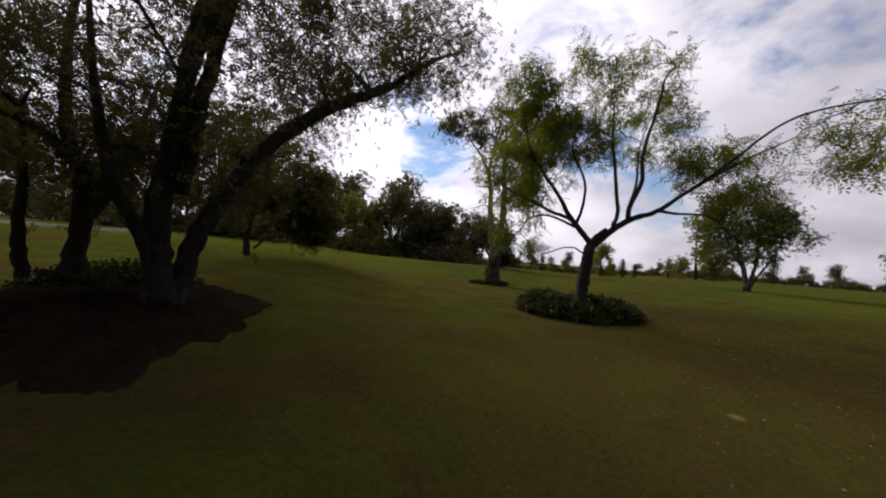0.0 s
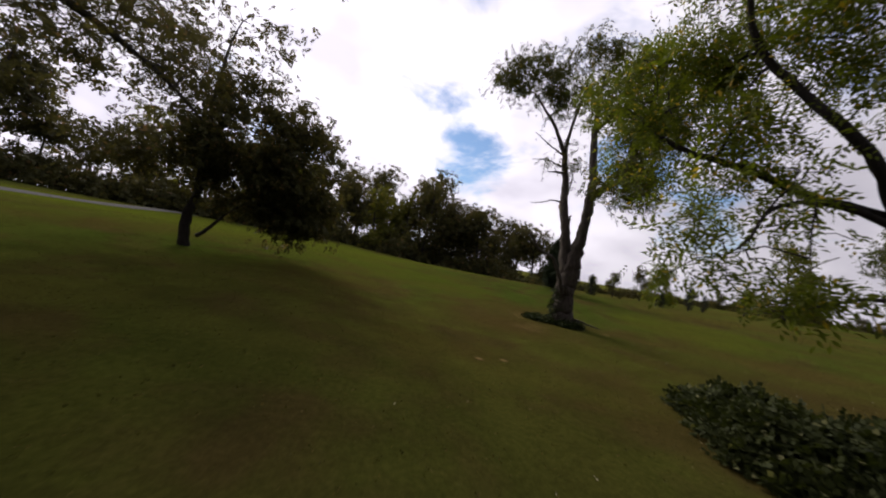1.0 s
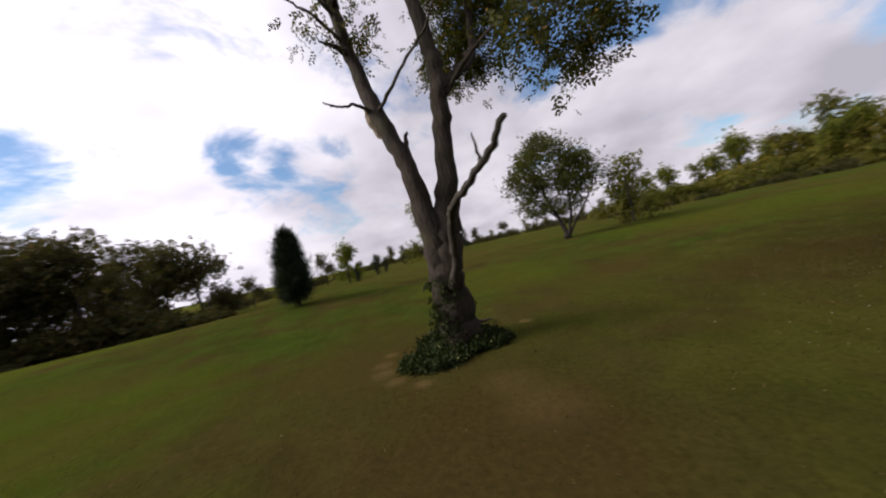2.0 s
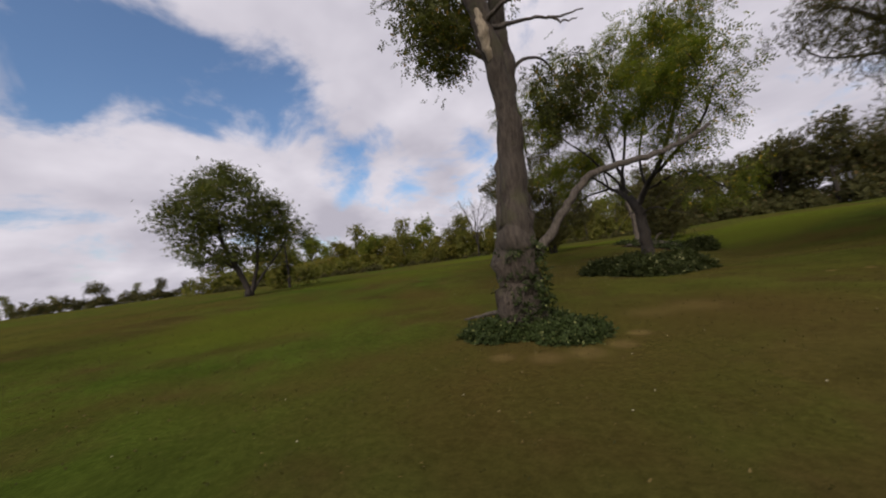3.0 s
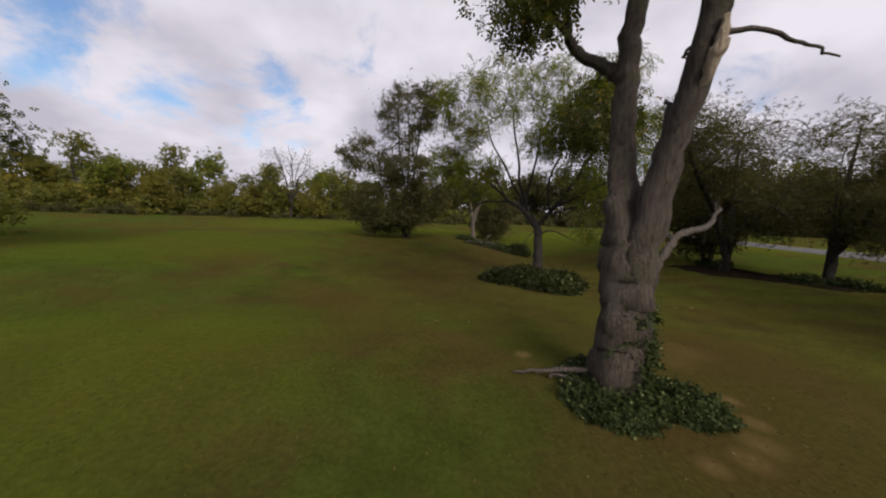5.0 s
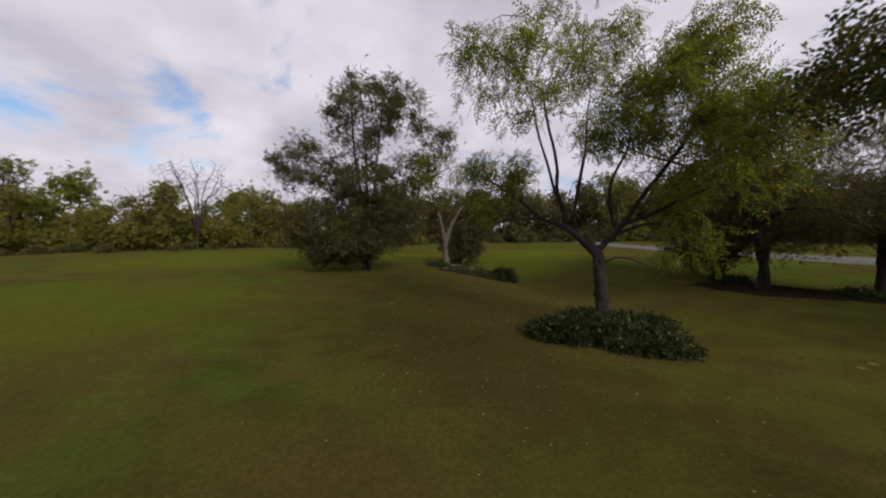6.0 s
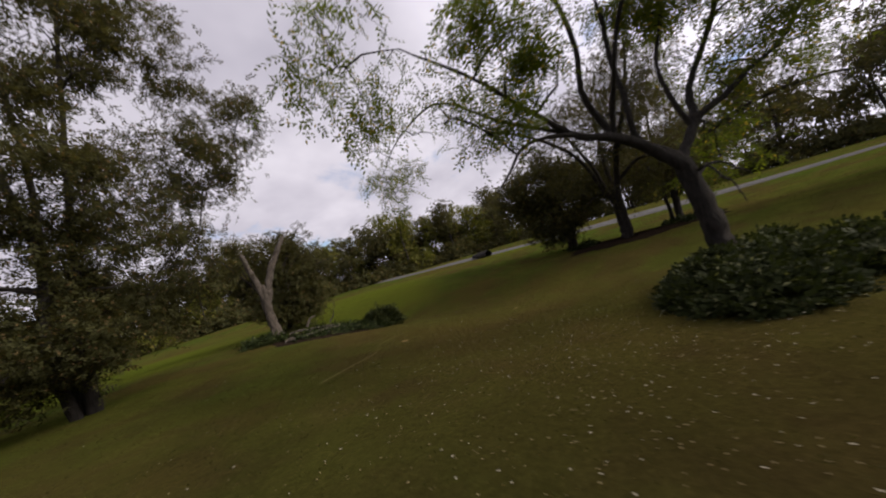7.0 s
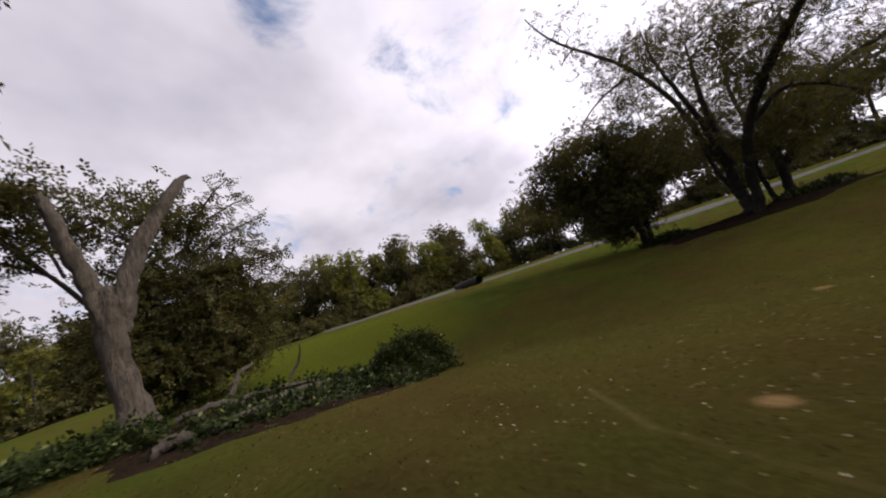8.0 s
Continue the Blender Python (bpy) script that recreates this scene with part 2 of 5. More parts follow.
    # a thin worn track
    for (x0, y0), (x1, y1), half, amount in TRACK:
        a0, ab = Vector((x0, y0, gz(x0, y0))), Vector((x1 - x0, y1 - y0, gz(x1, y1) - gz(x0, y0)))
        rel = nt.nodes.new("ShaderNodeVectorMath")
        rel.operation = "SUBTRACT"
        nt.links.new(P, rel.inputs[0])
        rel.inputs[1].default_value = a0
        dot = nt.nodes.new("ShaderNodeVectorMath")
        dot.operation = "DOT_PRODUCT"
        nt.links.new(rel.outputs[0], dot.inputs[0])
        dot.inputs[1].default_value = ab / ab.length_squared
        cl = nt.nodes.new("ShaderNodeClamp")
        nt.links.new(dot.outputs["Value"], cl.inputs["Value"])
        foot = nt.nodes.new("ShaderNodeVectorMath")
        foot.operation = "SCALE"
        foot.inputs[0].default_value = ab
        nt.links.new(cl.outputs[0], foot.inputs["Scale"])
        d = nt.nodes.new("ShaderNodeVectorMath")
        d.operation = "DISTANCE"
        nt.links.new(rel.outputs[0], d.inputs[0])
        nt.links.new(foot.outputs[0], d.inputs[1])
        wob = nt.nodes.new("ShaderNodeMath")
        wob.operation = "MULTIPLY_ADD"
        nt.links.new(n_fine.outputs["Fac"], wob.inputs[0])
        wob.inputs[1].default_value = 1.6 * half
        nt.links.new(d.outputs["Value"], wob.inputs[2])
        mr = nt.nodes.new("ShaderNodeMapRange")
        mr.interpolation_type = "SMOOTHSTEP"
        mr.inputs["From Min"].default_value, mr.inputs["From Max"].default_value = 0.8 * half, 2.2 * half
        mr.inputs["To Min"].default_value, mr.inputs["To Max"].default_value = amount, 0.0
        nt.links.new(wob.outputs[0], mr.inputs["Value"])
        c = mix_node(nt, mr.outputs["Result"], c, (0.17, 0.125, 0.058))
    # small bare spots of tan soil
    for (x, y, r, amount) in BARE:
        d = nt.nodes.new("ShaderNodeVectorMath")
        d.operation = "DISTANCE"
        nt.links.new(P, d.inputs[0])
        d.inputs[1].default_value = (x, y, gz(x, y))
        mr = nt.nodes.new("ShaderNodeMapRange")
        mr.inputs["From Min"].default_value, mr.inputs["From Max"].default_value = 0.95 * r, 1.6 * r
        mr.inputs["To Min"].default_value, mr.inputs["To Max"].default_value = amount, 0.0
        wob = nt.nodes.new("ShaderNodeMath")
        wob.operation = "MULTIPLY_ADD"
        nt.links.new(n_fine.outputs["Fac"], wob.inputs[0])
        wob.inputs[1].default_value = 1.1 * r
        nt.links.new(d.outputs["Value"], wob.inputs[2])
        nt.links.new(wob.outputs[0], mr.inputs["Value"])
        tan = ramp_node(nt, n_fine.outputs["Fac"], [(0.3, (0.12, 0.075, 0.032)), (0.7, (0.26, 0.17, 0.08))]).outputs[0]
        c = mix_node(nt, mr.outputs["Result"], c, tan)
    c = mix_node(nt, 0.35, c, ramp_node(nt, n_blade.outputs["Fac"], [(0.3, (0.35, 0.35, 0.35)), (0.7, (1, 1, 1))]).outputs[0], "MULTIPLY")
    nt.links.new(c, b.inputs["Base Color"])
    b.inputs["Roughness"].default_value = 0.95
    b.inputs["Specular IOR Level"].default_value = 0.0
    b.inputs["Sheen Weight"].default_value = 0.24
    b.inputs["Sheen Roughness"].default_value = 0.22
    nt.links.new(mix_node(nt, 1.0, c, (12.0, 13.5, 9.0), "MULTIPLY"), b.inputs["Sheen Tint"])
    ad = nt.nodes.new("ShaderNodeMath")
    nt.links.new(n_fine.outputs["Fac"], ad.inputs[0])
    nt.links.new(n_blade.outputs["Fac"], ad.inputs[1])
    bump_node(nt, b, ad.outputs[0], 0.32, 0.03)
    return m


def plain_mat(name, a, bcol, scale, rough=0.9, bump=0.4, dist=0.02):
    m, nt, b = mat(name)
    tc = nt.nodes.new("ShaderNodeTexCoord")
    n = noise_node(nt, scale, 8, 0.65, tc.outputs["Object"])
    n2 = noise_node(nt, scale * 0.13, 4, 0.55, tc.outputs["Object"])
    c = ramp_node(nt, n.outputs["Fac"], [(0.3, a), (0.72, bcol)]).outputs[0]
    c = mix_node(nt, ramp_node(nt, n2.outputs["Fac"], [(0.35, (0, 0, 0)), (0.7, (0.5, 0.5, 0.5))]).outputs[0], c, tuple(0.6 * x for x in a))
    nt.links.new(c, b.inputs["Base Color"])
    b.inputs["Roughness"].default_value = rough
    b.inputs["Specular IOR Level"].default_value = 0.0
    bump_node(nt, b, n.outputs["Fac"], bump, dist)
    return m


# open meadow areas whose colour carries the sunlight: x, y, radius, amount
SUNLIT_MEADOW = [(18.0, -22.0, 18.0, 0.9), (-4.0, -26.0, 10.0, 0.6), (12.0, 30.0, 6.0, 0.8), (-3.0, 32.0, 6.0, 0.8), (-16.0, 33.0, 10.0, 0.7), (-15.0, 12.0, 7.0, 0.5), (26.0, 20.0, 6.0, 0.7), (-7.5, -0.5, 3.2, 0.55), (7.6, 25.5, 4.5, 0.8), (3.5, -8.0, 4.0, 0.5)]
BARE = [(0.56, 16.36, 0.14, 0.85), (4.0, 14.2, 0.13, 0.5), (5.5, 5.05, 0.10, 0.5), (4.95, 5.0, 0.10, 0.5), (-1.1, 1.2, 0.2, 0.3), (1.15, -1.15, 0.28, 0.2), (1.5, -0.75, 0.22, 0.2), (0.75, -1.4, 0.26, 0.18), (0.2, -1.5, 0.2, 0.2), (1.65, -0.2, 0.18, 0.25), (1.75, 1.1, 0.5, 0.10), (2.4, 1.6, 0.6, 0.10)]
TRACK = [((1.3, 17.45), (0.3, 17.1), 0.045, 0.16), ((0.3, 17.1), (-0.75, 16.2), 0.04, 0.10), ((-0.75, 16.2), (-2.7, 15.58), 0.07, 0.24)]
# worn brown patches; the broad northern ones paint the trees' shade into the grass
WORN_AND_SHADED = [(7.0, 13.0, 9.0, 0.2), (2.6, 15.6, 6.0, 0.48), (-2.5, 10.5, 4.5, 0.42), (0.56, 16.36, 0.2, 0.9), (0.4, -0.8, 2.4, 0.4), (1.4, -2.6, 2.2, 0.35), (2.7, 0.9, 2.3, 0.7), (3.4, 1.6, 1.4, 0.5), (-1.0, -3.0, 1.6, 0.3), (-2.5, 7.0, 3.5, 0.35), (0.5, 14.5, 2.6, 0.5), (2.2, 20.0, 2.2, 0.6), (3.4, 11.5, 2.0, 0.3), (6.2, 20.2, 1.2, 0.4), (-6.1, 3.7, 0.5, 0.6)]
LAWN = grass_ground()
BARK_OLD = bark_mat("weathered_bark", (0.015, 0.0115, 0.009), (0.080, 0.063, 0.049), (0.06, 0.056, 0.030))
BARK_DARK = bark_mat("dark_bark", (0.008, 0.0066, 0.0052), (0.036, 0.029, 0.023))
BARK_DEAD = bark_mat("bare_grey_wood", (0.034, 0.028, 0.022), (0.120, 0.100, 0.081), None, 7.0)
BARK_PALE = bark_mat("peeled_stump_wood", (0.018, 0.0145, 0.011), (0.115, 0.094, 0.075), (0.026, 0.022, 0.016), 4.0)
WOOD_RAW = bark_mat("torn_raw_wood", (0.17, 0.13, 0.09), (0.40, 0.33, 0.24), None, 9.0)
LEAF_OLD = leaf_mat("olive_leaves", (0.032, 0.038, 0.012), (0.090, 0.095, 0.028), (0.20, 0.13, 0.03), 0.05)
LEAF_LIGHT = leaf_mat("yellow_green_leaves", (0.048, 0.064, 0.013), (0.150, 0.165, 0.032), (0.32, 0.22, 0.04), 0.06, 0.5, (1.2, 1.35, 0.4))
LEAF_DARK = leaf_mat("dark_green_leaves", (0.027, 0.029, 0.012), (0.080, 0.080, 0.028), (0.13, 0.09, 0.04), 0.05, 0.42, (1.4, 1.25, 0.8))
LEAF_MID = leaf_mat("mid_green_leaves", (0.034, 0.042, 0.012), (0.095, 0.108, 0.028), (0.18, 0.15, 0.04), 0.05)
LEAF_WOOD = leaf_mat("wood_edge_leaves", (0.055, 0.060, 0.015), (0.150, 0.152, 0.034), (0.20, 0.15, 0.04), 0.08, 0.5)
LEAF_FALL = leaf_mat("autumn_tinged_leaves", (0.060, 0.062, 0.012), (0.150, 0.142, 0.026), (0.24, 0.17, 0.04), 0.10, 0.5)
LEAF_IVY = leaf_mat("ivy_leaves", (0.011, 0.017, 0.005), (0.030, 0.042, 0.012), (0.10, 0.11, 0.04), 0.05, 0.15)
LEAF_BUSH = leaf_mat("bush_leaves", (0.013, 0.018, 0.006), (0.038, 0.046, 0.014), (0.13, 0.13, 0.06), 0.05, 0.25)
NEEDLES = leaf_mat("juniper_needles", (0.010, 0.018, 0.010), (0.034, 0.048, 0.024), (0.05, 0.06, 0.03), 0.03, 0.1)
BLADES = leaf_mat("grass_blades", (0.028, 0.028, 0.008), (0.072, 0.068, 0.016), (0.13, 0.095, 0.035), 0.14, 0.45, (1.2, 1.25, 0.7))
LITTER = leaf_mat("fallen_leaves", (0.15, 0.105, 0.045), (0.38, 0.31, 0.17), (0.48, 0.43, 0.32), 0.3, 0.1)
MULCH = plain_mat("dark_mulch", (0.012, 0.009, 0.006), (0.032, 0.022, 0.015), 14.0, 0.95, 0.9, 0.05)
ROAD = plain_mat("gravel_road", (0.072, 0.070, 0.066), (0.140, 0.137, 0.128), 22.0, 0.95, 0.3, 0.02)


# ---------------------------------------------------------------- mesh helpers
def mesh_np(name, verts, faces, smooth=True):
    """A mesh from a vertex array and an array of faces with one corner count."""
    verts, faces = np.asarray(verts, np.float32), np.asarray(faces, np.int32)
    me = bpy.data.meshes.new(name)
    k = faces.shape[1]
    me.vertices.add(len(verts))
    me.vertices.foreach_set("co", verts.ravel())
    me.loops.add(faces.size)
    me.loops.foreach_set("vertex_index", faces.ravel())
    me.polygons.add(len(faces))
    me.polygons.foreach_set("loop_start", np.arange(0, faces.size, k, dtype=np.int32))
    if smooth:
        me.polygons.foreach_set("use_smooth", np.ones(len(faces), bool))
    me.update(calc_edges=True)
    me.validate()
    return me


def put(name, me, material, parent=None, label="", kind=""):
    ob = new(name, me)
    me.materials.append(material)
    ob.parent = parent
    return tagged(ob, label, kind=kind)


def holder(name, base, label, category, group=""):
    ob = new(name)
    ob.empty_display_size = 0.2
    ob.matrix_world = Matrix.Translation(base)
    return tagged(ob, label, category, group)


class Tubes:
    """Collects tapering round tubes into one mesh of quads."""

    def __init__(self):
        self.v, self.f, self.n = [], [], 0

    def add(self, pts, rad, sides=6, rough=0.0, rng=None, lobes=0.0):
        pts, rad = np.asarray(pts, float), np.asarray(rad, float)
        d = np.gradient(pts, axis=0)
        d /= np.linalg.norm(d, axis=1)[:, None] + 1e-9
        ref = np.array([1.0, 0, 0]) if abs(d[0][0]) < 0.8 else np.array([0, 1.0, 0])
        rings = []
        a = np.arange(sides) * 2 * math.pi / sides
        for i in range(len(pts)):
            u = np.cross(d[i], ref)
            u /= np.linalg.norm(u) + 1e-9
            w = np.cross(d[i], u)
            ref = np.cross(u, d[i])
            rr = rad[i] * (1 + (rough * rng.standard_normal(sides) if rough else 0))
            if lobes:
                rr = rr * (1 + lobes * np.sin(3 * a + 0.35 * i) + 0.6 * lobes * np.sin(5 * a - 0.5 * i + 1) + 0.5 * lobes * math.sin(1.7 * i))
            rings.append(pts[i] + (np.cos(a) * rr)[:, None] * u + (np.sin(a) * rr)[:, None] * w)
        m = len(pts)
        V = np.concatenate(rings + [pts[-1:] + d[-1:] * rad[-1] * 0.6])
        i, j = np.meshgrid(np.arange(m - 1), np.arange(sides), indexing="ij")
        k = (j + 1) % sides
        F = np.stack([i * sides + j, i * sides + k, (i + 1) * sides + k, (i + 1) * sides + j], -1).reshape(-1, 4)
        j = np.arange(0, sides - 1, 2)
        t = m * sides
        cap = np.stack([(m - 1) * sides + j, (m - 1) * sides + j + 1, (m - 1) * sides + (j + 2) % sides, np.full(len(j), t)], -1)
        self.v.append(V)
        self.f.append(np.concatenate([F, cap]) + self.n)
        self.n += len(V)

    def mesh(self, name):
        return mesh_np(name, np.concatenate(self.v), np.concatenate(self.f))


def curve_pts(ctrl, n):
    """A smooth line of n points through the control points (Catmull-Rom)."""
    P = np.asarray(ctrl, float)
    if len(P) == 2:
        return P[0] + (P[1] - P[0]) * np.linspace(0, 1, n)[:, None]
    Q = np.concatenate([[2 * P[0] - P[1]], P, [2 * P[-1] - P[-2]]])
    s = np.linspace(0, len(P) - 1 - 1e-6, n)
    i = s.astype(int)
    t = (s - i)[:, None]
    a, b, c, d = Q[i], Q[i + 1], Q[i + 2], Q[i + 3]
    return 0.5 * (2 * b + (c - a) * t + (2 * a - 5 * b + 4 * c - d) * t ** 2 + (3 * b - 3 * c + d - a) * t ** 3)


def frames_random(rng, n, droop=0.0, spread=1.0):
    """n random turn matrices whose y axis (the way a sprig points) leans down by droop."""
    y = rng.standard_normal((n, 3)) * [spread, spread, 0.7 * spread]
    y[:, 2] -= droop
    y /= np.linalg.norm(y, axis=1)[:, None] + 1e-9
    z = rng.standard_normal((n, 3)) * 0.7 + [0, 0, 1.0]
    x = np.cross(y, z)
    x /= np.linalg.norm(x, axis=1)[:, None] + 1e-9
    z = np.cross(x, y)
    return np.stack([x, y, z], -1)


def sprig(leaves, length, leaf, width, droop=0.25, seed=1):
    """Leaves in two ranks on a bending stalk: an (n, 4, 3) array of leaf corners."""
    r = np.random.default_rng(seed)
    out = []
    for i in range(leaves):
        s = (i + 0.6) / leaves
        base = np.array([0, length * s, -droop * length * s * s])
        side = 1 if i % 2 else -1
        ang = side * r.uniform(0.7, 1.25) if i < leaves - 1 else r.uniform(-0.2, 0.2)
        d = np.array([math.sin(ang), math.cos(ang), r.uniform(-0.5, 0.15)])
        d /= np.linalg.norm(d)
        across = np.cross(d, [0, 0, 1.0])
        across = across / np.linalg.norm(across) + [0, 0, r.uniform(-0.4, 0.4)]
        ln = leaf * r.uniform(0.75, 1.15)
        out.append([base, base + d * ln * 0.5 + across * width * 0.5 + [0, 0, 0.1 * ln], base + d * ln, base + d * ln * 0.5 - across * width * 0.5 + [0, 0, 0.1 * ln]])
    return np.array(out)


def scatter_sprigs(rng, pos, template, droop=0.2, lo=0.7, hi=1.3):
    n = len(pos)
    R = frames_random(rng, n, droop)
    s = rng.uniform(lo, hi, n)
    V = np.einsum("nij,lkj->nlki", R, template) * s[:, None, None, None] + pos[:, None, None, :]
    V = V.reshape(-1, 3)
    return V, np.arange(len(V)).reshape(-1, 4)


def in_blobs(rng, blobs, n, shell=0.55):
    """n points in ellipsoids (x, y, z, rx, ry, rz, weight), more of them towards the outside."""
    w = np.array([b[6] for b in blobs], float)
    pick = rng.choice(len(blobs), n, p=w / w.sum())
    d = rng.standard_normal((n, 3))
    d /= np.linalg.norm(d, axis=1)[:, None]
    r = rng.uniform(shell ** 3, 1.0, n) ** (1 / 3) * rng.uniform(0.82, 1.08, n)
    B = np.array([b[:6] for b in blobs], float)[pick]
    return B[:, :3] + d * r[:, None] * B[:, 3:]


class Growth:
    """Wood that reaches from given limbs to points in the crown."""

    def __init__(self, rng):
        self.rng = rng
        self.p, self.r = np.zeros((0, 3)), np.zeros(0)

    def limb(self, pts, rad):
        self.p, self.r = np.concatenate([self.p, pts]), np.concatenate([self.r, rad])

    def reach(self, targets, rmax, rmin, step, sag, tubes, sides, wiggle=0.08, lift=0.25):
        d0 = np.min(np.linalg.norm(targets[:, None] - self.p[None, :: max(1, len(self.p) // 400)], axis=2), axis=1)
        ends = []
        for k in np.argsort(d0):
            t = targets[k]
            dist = np.linalg.norm(self.p - t, axis=1) + np.maximum(self.p[:, 2] - t[2], 0) * 0.8
            j = int(np.argmin(dist))
            a, ln = self.p[j], float(np.linalg.norm(self.p[j] - t))
            if ln < step * 0.5:
                ends.append(t)
                continue
            n = max(3, min(9, int(ln / step) + 2))
            s = np.linspace(0, 1, n)[:, None]
            bow = np.array([0, 0, lift * ln])
            pts = a + (t - a) * s + bow * (s * (1 - s)) * 1.6 - np.array([0, 0, sag * ln]) * s ** 2 + np.array([0, 0, sag * ln]) * s
            pts[1:-1] += self.rng.standard_normal((n - 2, 3)) * wiggle * ln / n
            r0 = min(self.r[j] * 0.72, rmax, 0.012 + 0.02 * ln if rmax < 0.03 else rmax)
            rad = np.linspace(r0, max(rmin, r0 * 0.25), n)
            tubes.add(pts, rad, sides)
            self.limb(pts[1:], rad[1:])
            ends.append(pts[-1])
        return np.array(ends)


def build_tree(name, base, label, limbs, blobs, bark, leaf, seed, counts=(14, 90, 420), sprigs=3000, template=None, spray=0.28,
               droop=0.35, trunk_sides=12, extra_leaf_pts=None, twig_r=0.006, category="tree", group="", shell=0.55, dead=(), crook=0.018, even=0.9):
    """A tree: explicit trunk and limbs in world coordinates, then boughs, branches and twigs that reach into the crown."""
    rng = np.random.default_rng(seed)
    base = np.array(base, float)
    root = holder(name, base, label, category, group)
    g = Growth(rng)
    for i, (ctrl, rad) in enumerate(limbs):
        ctrl = np.asarray(ctrl, float) - base
        n = max(10, 6 * len(ctrl))
        pts = curve_pts(ctrl, n)
        rr = np.interp(np.linspace(0, 1, n), np.linspace(0, 1, len(rad)), rad)
        pts[1:-1] += rng.standard_normal((n - 2, 3)) * 0.10 * rr[1:-1, None]
        if i:
            s = np.linspace(0, 1, n)[:, None]
            bend = sum(np.sin(s * f * math.pi) * rng.standard_normal(3) / f for f in (2, 3, 5))
            pts += bend * crook * np.linalg.norm(ctrl[-1] - ctrl[0])
        tb = Tubes()
        tb.add(pts, rr, trunk_sides if i == 0 else 10, 0.045 if i == 0 else 0.03, rng, 0.07)
        put("trunk" if i == 0 else "limb", tb.mesh(name + "_wood"), bark, root)
        g.limb(pts[n // 3:] if i == 0 else pts, rr[n // 3:] if i == 0 else rr)
    for ctrl, rad, material, part in dead:
        ctrl = np.asarray(ctrl, float) - base
        n = max(10, 5 * len(ctrl))
        pts = curve_pts(ctrl, n)
        pts[1:-1] += rng.standard_normal((n - 2, 3)) * 0.012
        tb = Tubes()
        tb.add(pts, np.interp(np.linspace(0, 1, n), np.linspace(0, 1, len(rad)), rad), 8, 0.06, rng)
        put(part, tb.mesh(name + "_" + part), material, root)
    bl = [(b[0] - base[0], b[1] - base[1], b[2] - base[2], *b[3:]) for b in blobs]
    wood = Tubes()
    a = in_blobs(rng, bl, counts[0], 0.1)
    g.reach(a * 1.0, 0.075, 0.02, 0.45, 0.05, wood, 6)
    b = in_blobs(rng, bl, counts[1], 0.3)
    g.reach(b, 0.03, 0.01, 0.35, 0.08, wood, 5)
    c = in_blobs(rng, bl, counts[2], shell)
    ends = g.reach(c, 0.014, twig_r, 0.3, 0.1, wood, 4, 0.12)
    put("branchwork", wood.mesh(name + "_branches"), bark, root, kind="stuff")
    w = rng.gamma(even, 1.0, len(ends))
    k = rng.choice(len(ends), sprigs, p=w / w.sum())
    clump = rng.uniform(0.55, 1.35, len(ends))[k][:, None]
    pos = ends[k] + rng.standard_normal((sprigs, 3)) * spray * clump * [1, 1, 0.75]
    if extra_leaf_pts is not None:
        pos = np.concatenate([pos, extra_leaf_pts - base])
    V, F = scatter_sprigs(rng, pos, template, droop)
    put("crown", mesh_np(name + "_crown", V, F, False), leaf, root)
    return root


def grow_bush(name, base, rx, ry, h, label, leaf, seed, sprigs, template, stems=26, turn=0.0, category="bush", mounds=5):
    """A low bush: many thin stems from the ground and leaves over an uneven mound."""
    rng = np.random.default_rng(seed)
    root = holder(name, base, label, category)
    m = [(rng.uniform(-0.62, 0.62) * rx, rng.uniform(-0.62, 0.62) * ry, rng.uniform(0.55, 1.0)) for _ in range(mounds)] + [(0, 0, 0.9)]

    def top(x, y):
        z = np.zeros_like(x)
        for mx, my, s in m:
            z = np.maximum(z, h * s * (1 - ((x - mx) / (0.62 * rx)) ** 2 - ((y - my) / (0.62 * ry)) ** 2))
        return z
    ct, st = math.cos(turn), math.sin(turn)
    x, y = rng.uniform(-1.1, 1.1, sprigs * 4) * rx, rng.uniform(-1.1, 1.1, sprigs * 4) * ry
    z = top(x, y)
    ok = np.where(z > 0.02)[0][:sprigs]
    x, y, z = x[ok], y[ok], z[ok] * rng.uniform(0.25, 1.06, len(ok)) ** 0.6
    wx, wy = ct * x - st * y, st * x + ct * y
    zz = height(wx + base[0], wy + base[1]) - base[2]
    V, F = scatter_sprigs(rng, np.stack([wx, wy, z + zz + 0.02], -1), template, 0.1)
    put("foliage", mesh_np(name + "_leaves", V, F, False), leaf, root)
    tb = Tubes()
    for i in range(stems):
        q = rng.integers(0, len(wx))
        end = np.array([wx[q], wy[q], z[q] + zz[q]])
        st0 = np.array([wx[q] * 0.5, wy[q] * 0.5, 0.0])
        st0[2] = gz(st0[0] + base[0], st0[1] + base[1]) - base[2] - 0.03
        tb.add(curve_pts([st0, (st0 + end) / 2 + [0, 0, 0.08], end], 6), np.linspace(0.012, 0.004, 6), 4)
    put("stem_cluster", tb.mesh(name + "_stems"), BARK_DARK, root, kind="stuff")
    return root


